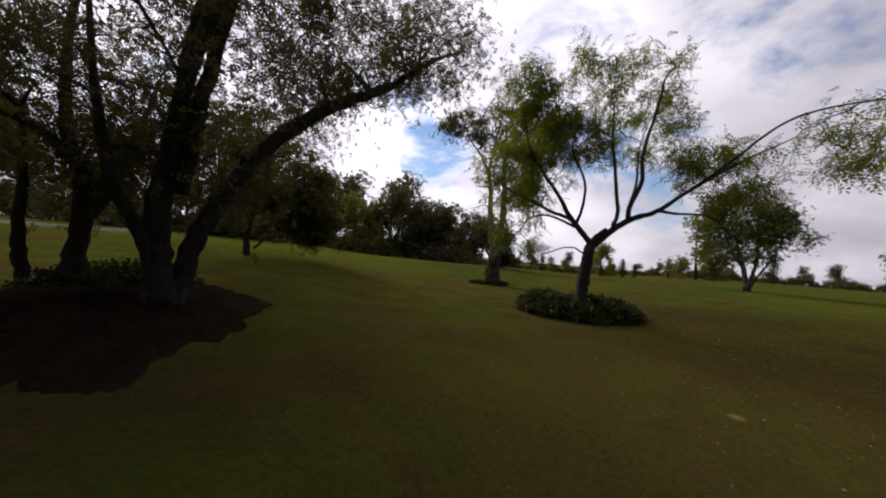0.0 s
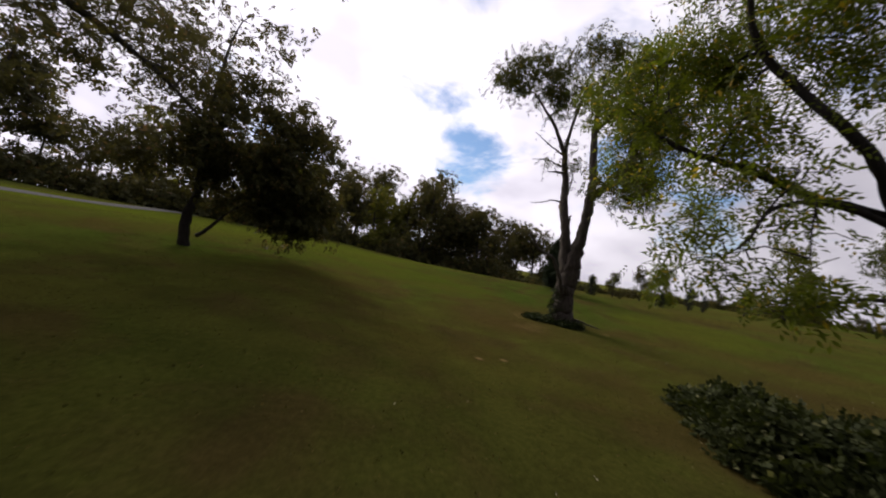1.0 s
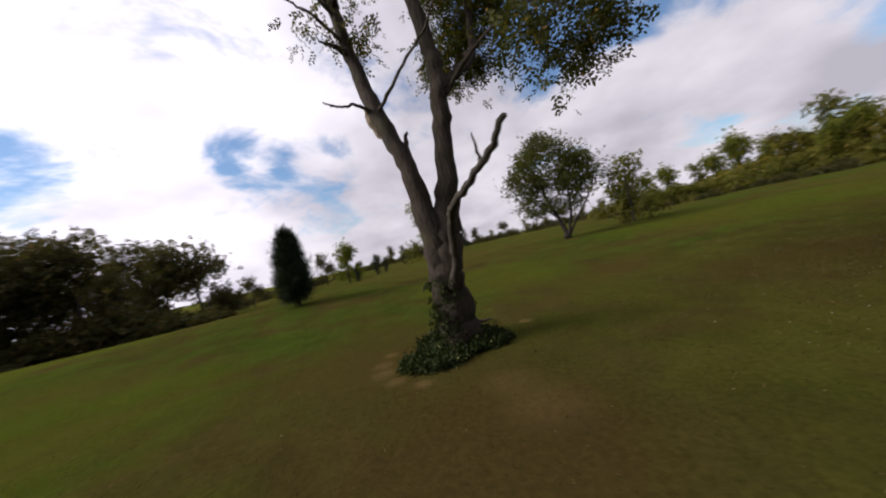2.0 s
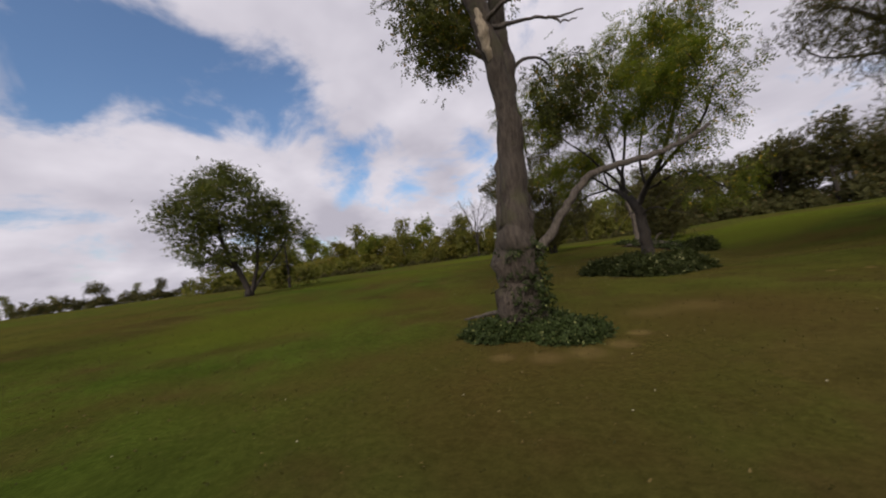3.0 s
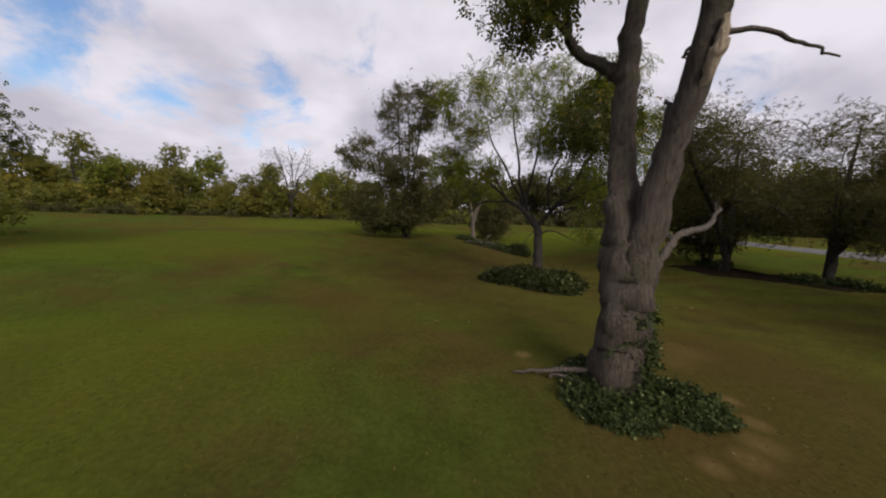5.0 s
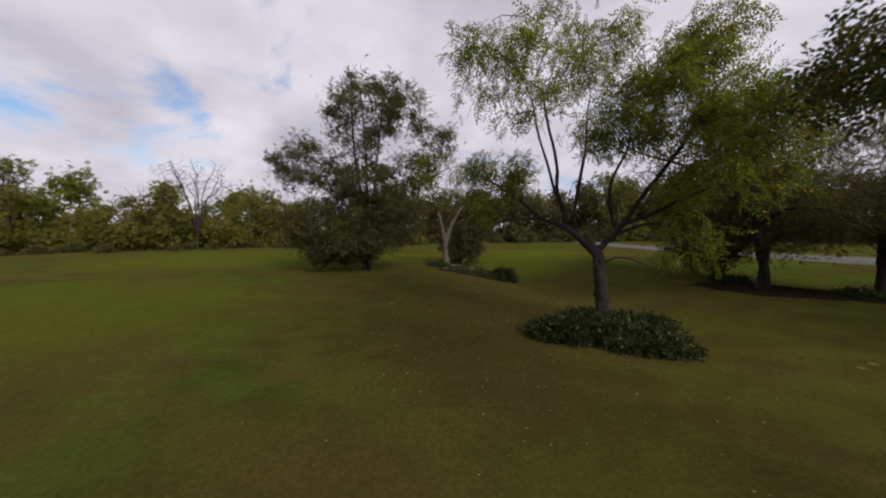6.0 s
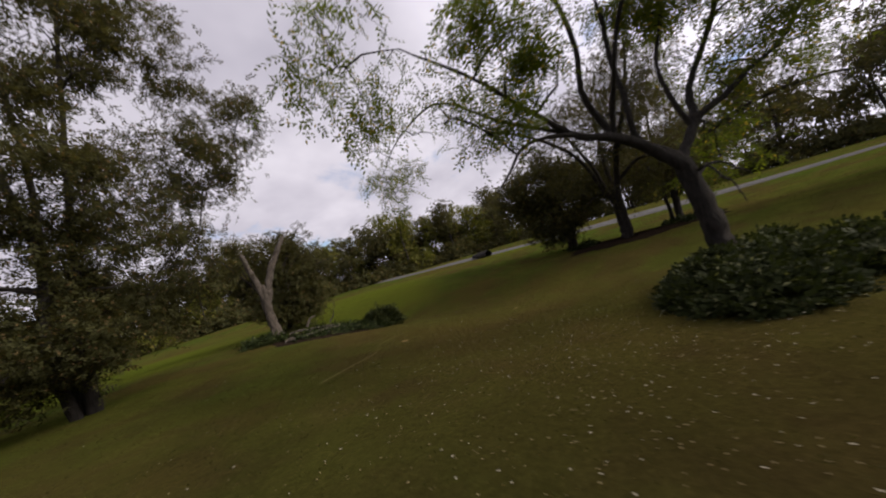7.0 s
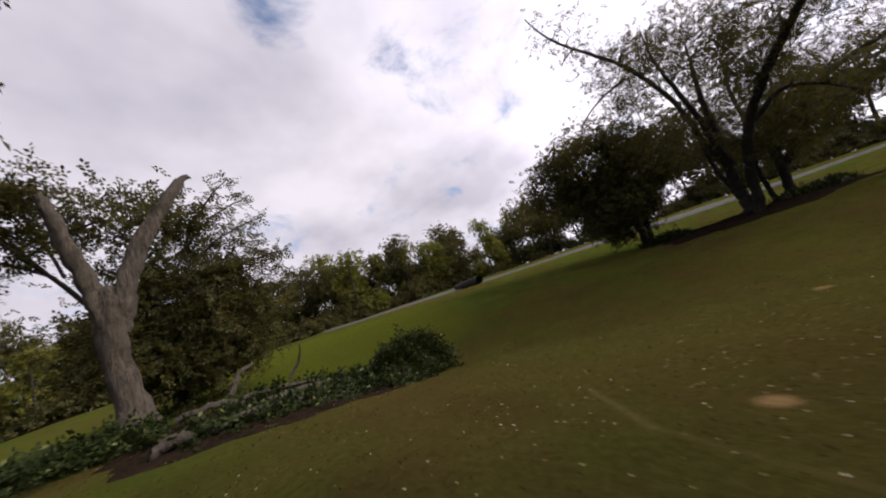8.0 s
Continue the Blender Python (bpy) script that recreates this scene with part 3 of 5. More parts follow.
def conifer(name, base, h, r, label, seed, sprigs, group=""):
    """A narrow juniper: short upswept boughs all the way down."""
    rng = np.random.default_rng(seed)
    root = holder(name, base, label, "conifer", group)
    tb = Tubes()
    tb.add(curve_pts([(0, 0, -0.05), (0.02, 0.01, h * 0.5), (0, 0, h * 0.98)], 8), np.linspace(0.05 * r + 0.05, 0.01, 8), 7)
    put("trunk", tb.mesh(name + "_trunk"), BARK_DARK, root)
    nb = 150
    br, pos = Tubes(), []
    for i in range(nb):
        s = (i + rng.uniform(0, 1)) / nb
        z = h * (0.03 + 0.92 * s)
        rr = r * min(1.0, (0.72 + 1.4 * s)) * (1 - s ** 2.0) * rng.uniform(0.85, 1.08) + 0.03
        a = rng.uniform(0, 6.283)
        end = np.array([math.cos(a) * rr, math.sin(a) * rr, z + rr * rng.uniform(0.3, 0.9)])
        p = curve_pts([(0, 0, z), ((end[0]) * 0.6, end[1] * 0.6, z + rr * 0.15), end], 5)
        br.add(p, np.linspace(0.02, 0.006, 5), 4)
        k = int(sprigs / nb)
        q = rng.uniform(0.35, 1.05, k)[:, None]
        pos.append(p[0] + (p[-1] - p[0]) * q + rng.standard_normal((k, 3)) * [0.13 * r + 0.02, 0.13 * r + 0.02, 0.16 * r + 0.03])
    put("branchwork", br.mesh(name + "_boughs"), BARK_DARK, root, kind="stuff")
    V, F = scatter_sprigs(rng, np.concatenate(pos), SPRIG_NEEDLE, -0.9, 0.7 * r + 0.2, 1.1 * r + 0.4)
    put("needles", mesh_np(name + "_needles", V, F, False), NEEDLES, root)
    return root


SPRIG_SMALL = sprig(8, 0.26, 0.085, 0.045, 0.25, 1)
SPRIG_PINNATE = sprig(11, 0.48, 0.12, 0.042, 0.45, 2)
SPRIG_BROAD = sprig(6, 0.24, 0.12, 0.075, 0.2, 3)
SPRIG_IVY = sprig(5, 0.11, 0.048, 0.044, 0.2, 4)
SPRIG_NEEDLE = sprig(9, 0.26, 0.10, 0.022, 0.0, 5)
SPRIG_FAR = sprig(6, 0.60, 0.34, 0.23, 0.2, 6)


# ---------------------------------------------------------------- ground, road
def make_ground():
    rings = np.concatenate([np.linspace(0, 34, 86)[1:], 34 * (2600 / 34) ** (np.linspace(0, 1, 46)[1:])])
    nseg = 180
    a = np.arange(nseg) * 2 * math.pi / nseg
    cx, cy = 4.0, 8.0
    V = [[cx, cy, gz(cx, cy)]]
    X, Y = cx + np.outer(rings, np.cos(a)), cy + np.outer(rings, np.sin(a))
    V = np.concatenate([V, np.stack([X, Y, height(X, Y)], -1).reshape(-1, 3)])
    i, j = np.meshgrid(np.arange(len(rings) - 1), np.arange(nseg), indexing="ij")
    k = (j + 1) % nseg
    F = np.stack([1 + i * nseg + j, 1 + (i + 1) * nseg + j, 1 + (i + 1) * nseg + k, 1 + i * nseg + k], -1).reshape(-1, 4)
    j = np.arange(0, nseg, 2)
    F = np.concatenate([F, np.stack([np.zeros(len(j), int), 1 + j, 1 + j + 1, 1 + (j + 2) % nseg], -1)])
    put("ground", mesh_np("ground", V, F), LAWN, None, "mown olive-green meadow grass with worn brown patches, painted sun and shade", "structure")


make_ground()


def make_road():
    ctrl = [(40, -120), (33, -55), (28.5, -18), (26.6, 2), (26.6, 20), (28.0, 33), (33, 50), (50, 85), (110, 160)]
    P = curve_pts([(x, y, 0) for x, y in ctrl], 140)
    d = np.gradient(P, axis=0)
    nrm = np.stack([-d[:, 1], d[:, 0]], -1) / np.linalg.norm(d[:, :2], axis=1)[:, None]
    cols = []
    for w, up in ((-1.9, -0.05), (-1.7, 0.05), (0, 0.09), (1.7, 0.05), (1.9, -0.05)):
        q = P[:, :2] + nrm * w * np.interp(P[:, 1], [4, 16], [0.6, 1.0])[:, None]
        cols.append(np.stack([q[:, 0], q[:, 1], height(q[:, 0], q[:, 1]) + up + 0.03], -1))
    V = np.stack(cols, 1).reshape(-1, 3)
    i, j = np.meshgrid(np.arange(139), np.arange(4), indexing="ij")
    F = np.stack([i * 5 + j, (i + 1) * 5 + j, (i + 1) * 5 + j + 1, i * 5 + j + 1], -1).reshape(-1, 4)
    put("road", mesh_np("road", V, F), ROAD, None, "pale grey gravel road beyond the meadow", "structure")


make_road()


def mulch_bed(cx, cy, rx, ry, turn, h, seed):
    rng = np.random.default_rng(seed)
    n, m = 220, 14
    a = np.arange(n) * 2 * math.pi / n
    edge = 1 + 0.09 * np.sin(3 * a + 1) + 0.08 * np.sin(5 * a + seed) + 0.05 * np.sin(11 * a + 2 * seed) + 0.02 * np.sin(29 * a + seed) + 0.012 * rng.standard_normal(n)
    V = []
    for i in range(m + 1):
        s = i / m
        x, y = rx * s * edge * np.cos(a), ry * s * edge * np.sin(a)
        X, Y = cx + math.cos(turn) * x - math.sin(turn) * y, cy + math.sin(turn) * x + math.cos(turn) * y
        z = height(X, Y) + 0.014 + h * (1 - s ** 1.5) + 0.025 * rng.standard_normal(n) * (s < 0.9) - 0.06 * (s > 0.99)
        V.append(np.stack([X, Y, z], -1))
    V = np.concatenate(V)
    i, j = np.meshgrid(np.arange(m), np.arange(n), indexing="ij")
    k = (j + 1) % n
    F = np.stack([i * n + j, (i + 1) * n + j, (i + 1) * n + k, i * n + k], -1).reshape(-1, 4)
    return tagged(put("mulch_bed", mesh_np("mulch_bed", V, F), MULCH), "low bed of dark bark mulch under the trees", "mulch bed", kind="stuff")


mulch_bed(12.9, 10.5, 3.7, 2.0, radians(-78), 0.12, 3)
mulch_bed(2.0, 22.1, 2.7, 1.5, radians(-24), 0.05, 7)

# ---------------------------------------------------------------- the old forked tree
IVY_RNG = np.random.default_rng(21)


def old_tree():
    limbs = [
        ([(0.0, 0.0, -0.15), (0.0, 0.0, 0.25), (-0.03, 0.0, 0.9), (0.0, 0.05, 1.6), (-0.03, 0.24, 2.4), (0.01, 0.48, 3.65), (0.06, 0.68, 5.05)], [0.48, 0.375, 0.35, 0.335, 0.275, 0.185, 0.165]),
        ([(0.08, -0.05, 1.1), (0.15, -0.06, 2.1), (0.25, -0.22, 3.65), (0.25, -0.63, 4.8), (0.20, -0.88, 5.8), (0.32, -1.05, 7.1)], [0.23, 0.24, 0.18, 0.155, 0.14, 0.11]),
        ([(0.05, 0.66, 4.9), (-0.16, 0.95, 5.2), (-0.44, 1.24, 5.52), (-0.66, 1.38, 5.9), (-0.85, 1.45, 6.9), (-1.2, 1.6, 8.4)], [0.135, 0.11, 0.092, 0.08, 0.062, 0.03]),
        ([(-0.56, 1.32, 5.7), (-1.1, 1.1, 6.05), (-1.6, 1.0, 6.2), (-2.0, 0.95, 6.25)], [0.075, 0.055, 0.035, 0.015]),
        ([(0.06, 0.68, 4.95), (0.1, 0.6, 6.0), (0.1, 0.4, 7.8), (-0.1, 0.2, 10.0)], [0.17, 0.15, 0.11, 0.04]),
        ([(0.32, -1.05, 7.0), (0.9, -1.25, 8.2), (1.9, -1.5, 9.4)], [0.09, 0.07, 0.03]),
        ([(0.32, -1.05, 7.0), (0.25, -0.85, 8.4), (0.1, -0.5, 10.2)], [0.09, 0.06, 0.03]),
        ([(0.08, 0.42, 7.6), (-0.7, 0.9, 8.6), (-1.9, 1.3, 9.3)], [0.07, 0.05, 0.02]),
        ([(0.06, 0.68, 4.7), (0.2, 1.4, 5.3), (0.4, 2.3, 5.6), (0.6, 3.0, 5.2)], [0.05, 0.035, 0.025, 0.01]),
    ]
    dead = [
        ([(0.26, 0.18, 1.2), (0.58, 0.40, 1.62), (0.92, 0.54, 2.12), (1.3, 0.70, 2.46), (1.9, 1.0, 2.56), (2.35, 1.32, 2.68), (2.7, 1.62, 2.84), (2.98, 1.84, 3.02)], [0.105, 0.08, 0.068, 0.06, 0.052, 0.045, 0.04, 0.03], BARK_DEAD, "dead_limb"),
        ([(2.5, 1.46, 2.74), (2.56, 1.46, 2.92), (2.52, 1.44, 3.12)], [0.022, 0.016, 0.008], BARK_DEAD, "dead_twig"),
        ([(0.27, -0.68, 4.85), (0.70, -0.80, 4.92), (1.2, -0.88, 4.70), (1.62, -0.88, 4.62)], [0.042, 0.028, 0.02, 0.012], BARK_DEAD, "dead_branch"),
        ([(0.26, -0.64, 4.8), (0.7, 0.2, 5.2), (1.1, 0.85, 5.42), (1.46, 1.22, 5.56)], [0.04, 0.027, 0.02, 0.011], BARK_DEAD, "dead_branch"),
        ([(0.95, 0.62, 5.34), (1.15, 0.70, 5.2), (1.38, 0.85, 5.22)], [0.022, 0.016, 0.01], BARK_DEAD, "dead_branch"),
        ([(0.22, -1.0, 6.4), (0.95, -1.15, 6.62), (1.65, -1.3, 6.55)], [0.042, 0.028, 0.012], BARK_DEAD, "dead_branch"),
        ([(0.30, -1.04, 6.9), (1.0, -1.2, 7.3), (1.7, -1.3, 7.7)], [0.042, 0.028, 0.012], BARK_DEAD, "dead_branch"),
        ([(0.27, -0.58, 4.3), (0.28, -0.76, 4.65), (0.26, -0.86, 5.0)], [0.04, 0.09, 0.03], WOOD_RAW, "torn_wood"),
        ([(0.24, -0.42, 3.85), (0.21, -0.22, 4.02), (0.20, -0.12, 4.32)], [0.09, 0.065, 0.02], BARK_OLD, "stub"),
    ]
    blobs = [(-1.6, 1.0, 6.2, 0.85, 0.85, 0.6, 0.6), (-1.3, 1.5, 7.7, 1.4, 1.2, 1.1, 1.3), (0.2, 0.2, 9.6, 2.3, 2.1, 1.6, 2.4), (2.3, -1.4, 9.8, 1.6, 1.3, 1.1, 1.2), (-2.2, 1.5, 9.0, 1.5, 1.4, 1.2, 1.2), (0.6, -0.9, 6.9, 0.8, 0.7, 0.9, 0.2), (0.6, 2.8, 4.9, 0.8, 0.9, 0.75, 0.6)]
    t = build_tree("old_tree", (0, 0, gz(0, 0)), "old forked tree with grey bark, ivy foot and dead limb", limbs, blobs, BARK_OLD, LEAF_OLD, 11,
                   (18, 130, 600), 7600, SPRIG_SMALL, 0.24, 0.45, 18, dead=dead, crook=0.006)
    # ivy up the foot of the trunk
    n = 430
    z = IVY_RNG.uniform(0, 1, n) ** 1.7 * 1.45
    a = IVY_RNG.normal(-0.55, 0.75, n)
    r = np.interp(z, [0, 0.3, 1.0, 1.8], [0.46, 0.40, 0.37, 0.36]) + IVY_RNG.uniform(0, 0.08, n)
    V, F = scatter_sprigs(IVY_RNG, np.stack([np.cos(a) * r, np.sin(a) * r, z], -1), SPRIG_IVY, 0.3)
    put("climbing_ivy", mesh_np("climbing_ivy", V, F, False), LEAF_IVY, t, "dark green ivy")


old_tree()
grow_bush("ivy_mound", (0.12, 0.15, gz(0, 0)), 1.02, 1.1, 0.14, "dark green ivy mound round the old tree's foot", LEAF_IVY, 31, 5600, SPRIG_IVY, 20, 0.2, "ivy")


def fallen_branch(name, ctrl, rad, material, label, seed):
    rng = np.random.default_rng(seed)
    base = np.array([ctrl[0][0], ctrl[0][1], gz(ctrl[0][0], ctrl[0][1])])
    P = curve_pts([(x - base[0], y - base[1], gz(x, y) + z - base[2]) for x, y, z in ctrl], 12)
    P[1:-1] += rng.standard_normal((10, 3)) * 0.012
    tb = Tubes()
    tb.add(P, np.interp(np.linspace(0, 1, 12), np.linspace(0, 1, len(rad)), rad), 8, 0.08, rng)
    ob = put(name, tb.mesh(name), material)
    ob.matrix_world = Matrix.Translation(base)
    return tagged(ob, label, "branch")


fallen_branch("fallen_branch", [(-0.4, 0.1, 0.26), (-0.8, 0.22, 0.2), (-1.15, 0.34, 0.11), (-1.5, 0.42, 0.04)], [0.045, 0.04, 0.03, 0.015], BARK_DEAD, "pale bare branch lying at the ivy's edge", 1)
fallen_branch("fallen_branch", [(-0.5, -0.15, 0.08), (-0.75, 0.15, 0.13), (-0.95, 0.3, 0.06)], [0.035, 0.03, 0.02], BARK_DEAD, "short bare stick leaning by the old tree", 2)

# ---------------------------------------------------------------- sapling with a bush at its foot
bx, by = 1.68, 8.7
bz = gz(bx, by)
build_tree("spreading_tree", (bx, by, bz), "slender spreading tree with yellow-green feathery leaves above a bush",
           [([(bx, by, -0.1), (1.68, 8.71, 0.5), (1.62, 8.79, 1.4), (1.54, 8.91, 2.3), (1.38, 9.3, 2.85)], [0.27, 0.21, 0.185, 0.16, 0.05]),
            ([(1.54, 8.91, 2.3), (1.36, 9.32, 2.85), (1.04, 9.8, 3.15), (0.53, 10.4, 3.42), (-0.02, 10.97, 4), (-1.02, 11.75, 5), (-1.72, 12.35, 5.5)], [0.125, 0.105, 0.088, 0.066, 0.045, 0.03, 0.012]),
            ([(1.04, 9.8, 3.15), (0.98, 9.9, 4.1), (0.88, 10.03, 5.3), (0.53, 10.35, 7), (0.18, 10.55, 8)], [0.075, 0.062, 0.05, 0.034, 0.016]),
            ([(1.28, 9.45, 2.95), (1.3, 9.5, 4), (1.43, 9.45, 5.6), (1.58, 9.35, 7.2)], [0.065, 0.055, 0.04, 0.016]),
            ([(1.04, 9.8, 3.15), (0.4, 9.4, 4.3), (-0.5, 8.8, 5.6), (-1.3, 8.4, 7.0)], [0.055, 0.042, 0.03, 0.012]),
            ([(1.93, 8.55, 3), (1.83, 8.8, 4.2), (2.18, 8.45, 5.4), (2.08, 8.55, 6.8)], [0.055, 0.042, 0.03, 0.012]),
            ([(1.54, 8.91, 2.3), (1.93, 8.55, 3), (2.48, 8.15, 4), (3.28, 7.55, 5.6), (3.58, 7.35, 7)], [0.10, 0.085, 0.065, 0.045, 0.02]),
            ([(1.93, 8.55, 2.9), (2.68, 8.35, 3.2), (3.38, 8.05, 3), (3.98, 7.95, 2.4)], [0.05, 0.04, 0.025, 0.01]),
            ([(1.93, 8.55, 3), (2.58, 7.75, 3.5), (3.28, 6.75, 4.2), (3.78, 5.95, 5)], [0.07, 0.055, 0.04, 0.02]),
            ([(0.53, 10.4, 3.42), (0.4, 11.5, 4.4), (0.15, 12.9, 5.2), (0.05, 14.2, 5.2), (0.25, 15.2, 4.5)], [0.045, 0.036, 0.026, 0.016, 0.008]),
            ([(0.53, 10.4, 3.42), (-0.22, 10.75, 3.4), (-0.92, 11.25, 3.1), (-1.32, 11.55, 2.6)], [0.05, 0.035, 0.025, 0.012])],
           [(-1.7, 8.3, 7.0, 1.5, 1.4, 1.4, 1.2), (-0.1, 8.9, 8.0, 1.6, 1.5, 1.5, 1.4), (2.7, 7.4, 6.4, 1.4, 1.4, 1.3, 1.15), (3.3, 7.4, 7.8, 1.3, 1.3, 1.0, 0.8), (1.7, 8.6, 8.2, 1.0, 1.0, 0.9, 0.5), (3.2, 6.0, 5.4, 1.3, 1.3, 1.1, 0.8), (3.1, 6.2, 4.5, 1.3, 1.2, 0.8, 0.5), (1.9, 8.3, 6.2, 1.3, 1.3, 1.2, 1.5), (-0.8, 11.2, 4.6, 1.4, 1.3, 1.2, 1.1), (2.7, 7.5, 4.4, 1.2, 1.2, 0.9, 0.45), (3.8, 7.9, 2.7, 1.0, 1.0, 0.8, 0.35), (-2.2, 12.9, 5.2, 1.1, 1.1, 1.2, 0.45), (0.1, 14.2, 4.9, 1.1, 1.1, 0.8, 0.26), (0.3, 15.3, 4.2, 0.7, 0.7, 0.8, 0.16)],
           BARK_DARK, LEAF_LIGHT, 12, (24, 200, 700), 7800, SPRIG_PINNATE * 0.78, 0.20, 0.55, even=0.5,
           dead=[([(1.63, 8.8, 1.9), (1.38, 8.65, 2.15), (0.98, 8.45, 1.75), (0.78, 8.35, 1.35)], [0.03, 0.022, 0.015, 0.006], BARK_DARK, "dead_twig"),
                 ([(1.63, 8.8, 1.95), (1.98, 8.45, 2.2), (2.48, 8.05, 2), (2.98, 7.75, 1.75)], [0.035, 0.025, 0.018, 0.006], BARK_DARK, "dead_twig")], crook=0.032)
grow_bush("bush", (1.35, 8.4, bz), 1.8, 1.4, 0.68, "low spreading green bush round the slender tree's foot", LEAF_BUSH, 32, 8200, SPRIG_BROAD * 0.75, 70, radians(-35), mounds=9)

# ---------------------------------------------------------------- trees of the dark group
def dome_tree(name, base, label, blobs, bark, leaf, seed, stems, counts, sprigs, template=SPRIG_SMALL, spray=0.34, extra=(), droop=0.3, r0=0.22, **kw):
    """A tree with several stems that part low down and spread into its crown."""
    rng = np.random.default_rng(seed + 500)
    x, y = base
    z = gz(x, y)
    limbs = []
    cx, cy, cz = blobs[0][:3]
    for i in range(stems):
        a = 6.283 * i / stems + rng.uniform(-0.4, 0.4)
        sx, sy = x + 0.16 * math.cos(a) * (stems > 1), y + 0.16 * math.sin(a) * (stems > 1)
        tx, ty = cx + blobs[0][3] * 0.5 * math.cos(a), cy + blobs[0][4] * 0.5 * math.sin(a)
        hh = cz - z
        limbs.append(([(sx, sy, z - 0.12), (sx + 0.12 * math.cos(a), sy + 0.12 * math.sin(a), z + 0.25 * hh), (sx * 0.5 + tx * 0.5 + rng.uniform(-0.2, 0.2), sy * 0.5 + ty * 0.5 + rng.uniform(-0.2, 0.2), z + 0.65 * hh), (tx, ty, z + 1.2 * hh)],
                      [r0 * 1.25 * (1 if i == 0 else 0.8), r0 * (1 if i == 0 else 0.75), r0 * 0.55, 0.04]))
    limbs += list(extra)
    return build_tree(name, (x, y, z), label, limbs, blobs, bark, leaf, seed, counts, sprigs, template, spray, droop, 10, **kw)


dome_tree("broad_tree", (12.05, 10.9), "broad dark tree with arching limbs in a mulch bed",
          [(11.9, 10.7, 6.6, 2.7, 2.5, 2.0, 2.2), (10.1, 13.1, 6.4, 1.5, 1.5, 1.2, 1.2), (8.9, 15.0, 8.0, 1.2, 1.3, 1.1, 0.3), (10.6, 13.6, 5.0, 1.2, 1.2, 1.0, 0.6), (9.6, 9.5, 5.9, 1.9, 1.7, 1.1, 2.4),
           (7.6, 9.0, 6.9, 1.5, 1.4, 1.1, 2.2), (10.9, 8.1, 4.3, 1.2, 1.2, 0.9, 0.9), (10.3, 10.0, 4.9, 1.2, 1.1, 0.8, 0.9), (13.2, 9.9, 3.8, 1.3, 1.3, 1.1, 0.9), (12.2, 10.2, 2.9, 1.7, 1.5, 1.0, 1.6), (10.9, 11.6, 6.9, 1.7, 1.7, 1.2, 1.2), (12.2, 8.8, 3.4, 1.4, 1.4, 0.9, 0.8), (11.3, 12.4, 3.5, 1.2, 1.2, 1.2, 0.7)], BARK_DARK, LEAF_DARK, 13, 0, (34, 300, 950), 15000, SPRIG_SMALL * 0.68,
          extra=[([(12.05, 10.9, 0.2), (12.1, 10.92, 0.75), (12.18, 10.94, 1.4), (12.18, 10.94, 2.2), (12.08, 10.9, 3.4), (11.98, 10.85, 5.0), (11.7, 10.7, 7.0)], [0.30, 0.19, 0.165, 0.16, 0.13, 0.085, 0.03]),
                 ([(12.14, 10.92, 0.95), (12.36, 11.0, 1.5), (12.66, 11.1, 2.2), (13.0, 11.0, 3.4), (13.4, 10.7, 5.6)], [0.11, 0.10, 0.085, 0.06, 0.02]),
                 ([(12.0, 10.88, 0.3), (11.87, 10.83, 0.85), (11.78, 10.79, 1.5), (11.44, 10.67, 2.4), (11.0, 10.5, 3.12), (10.36, 10.26, 3.93), (9.5, 9.95, 4.75), (8.57, 9.6, 5.5), (7.5, 9.2, 6.6), (6.6, 8.9, 7.3)], [0.19, 0.155, 0.145, 0.14, 0.135, 0.13, 0.115, 0.085, 0.055, 0.025]),
                 ([(10.9, 10.4, 3.3), (10.9, 9.4, 3.9), (11.2, 8.4, 3.7), (11.4, 7.5, 3.0)], [0.085, 0.075, 0.055, 0.02]),
                 ([(11.95, 10.9, 2.2), (11.5, 11.4, 4.3), (10.9, 12.0, 6.0), (10.3, 12.3, 7.4)], [0.11, 0.09, 0.06, 0.02]),
                 ([(12.14, 10.93, 2.3), (11.85, 11.2, 3.6), (11.2, 11.9, 5.0), (10.3, 12.9, 6.0), (9.4, 13.9, 6.8), (8.7, 14.9, 7.7), (8.3, 15.7, 8.8)], [0.11, 0.10, 0.085, 0.07, 0.055, 0.035, 0.015]),
                 ([(9.9, 13.4, 6.1), (10.2, 14.3, 5.9), (10.3, 15.2, 5.2)], [0.05, 0.035, 0.015])])
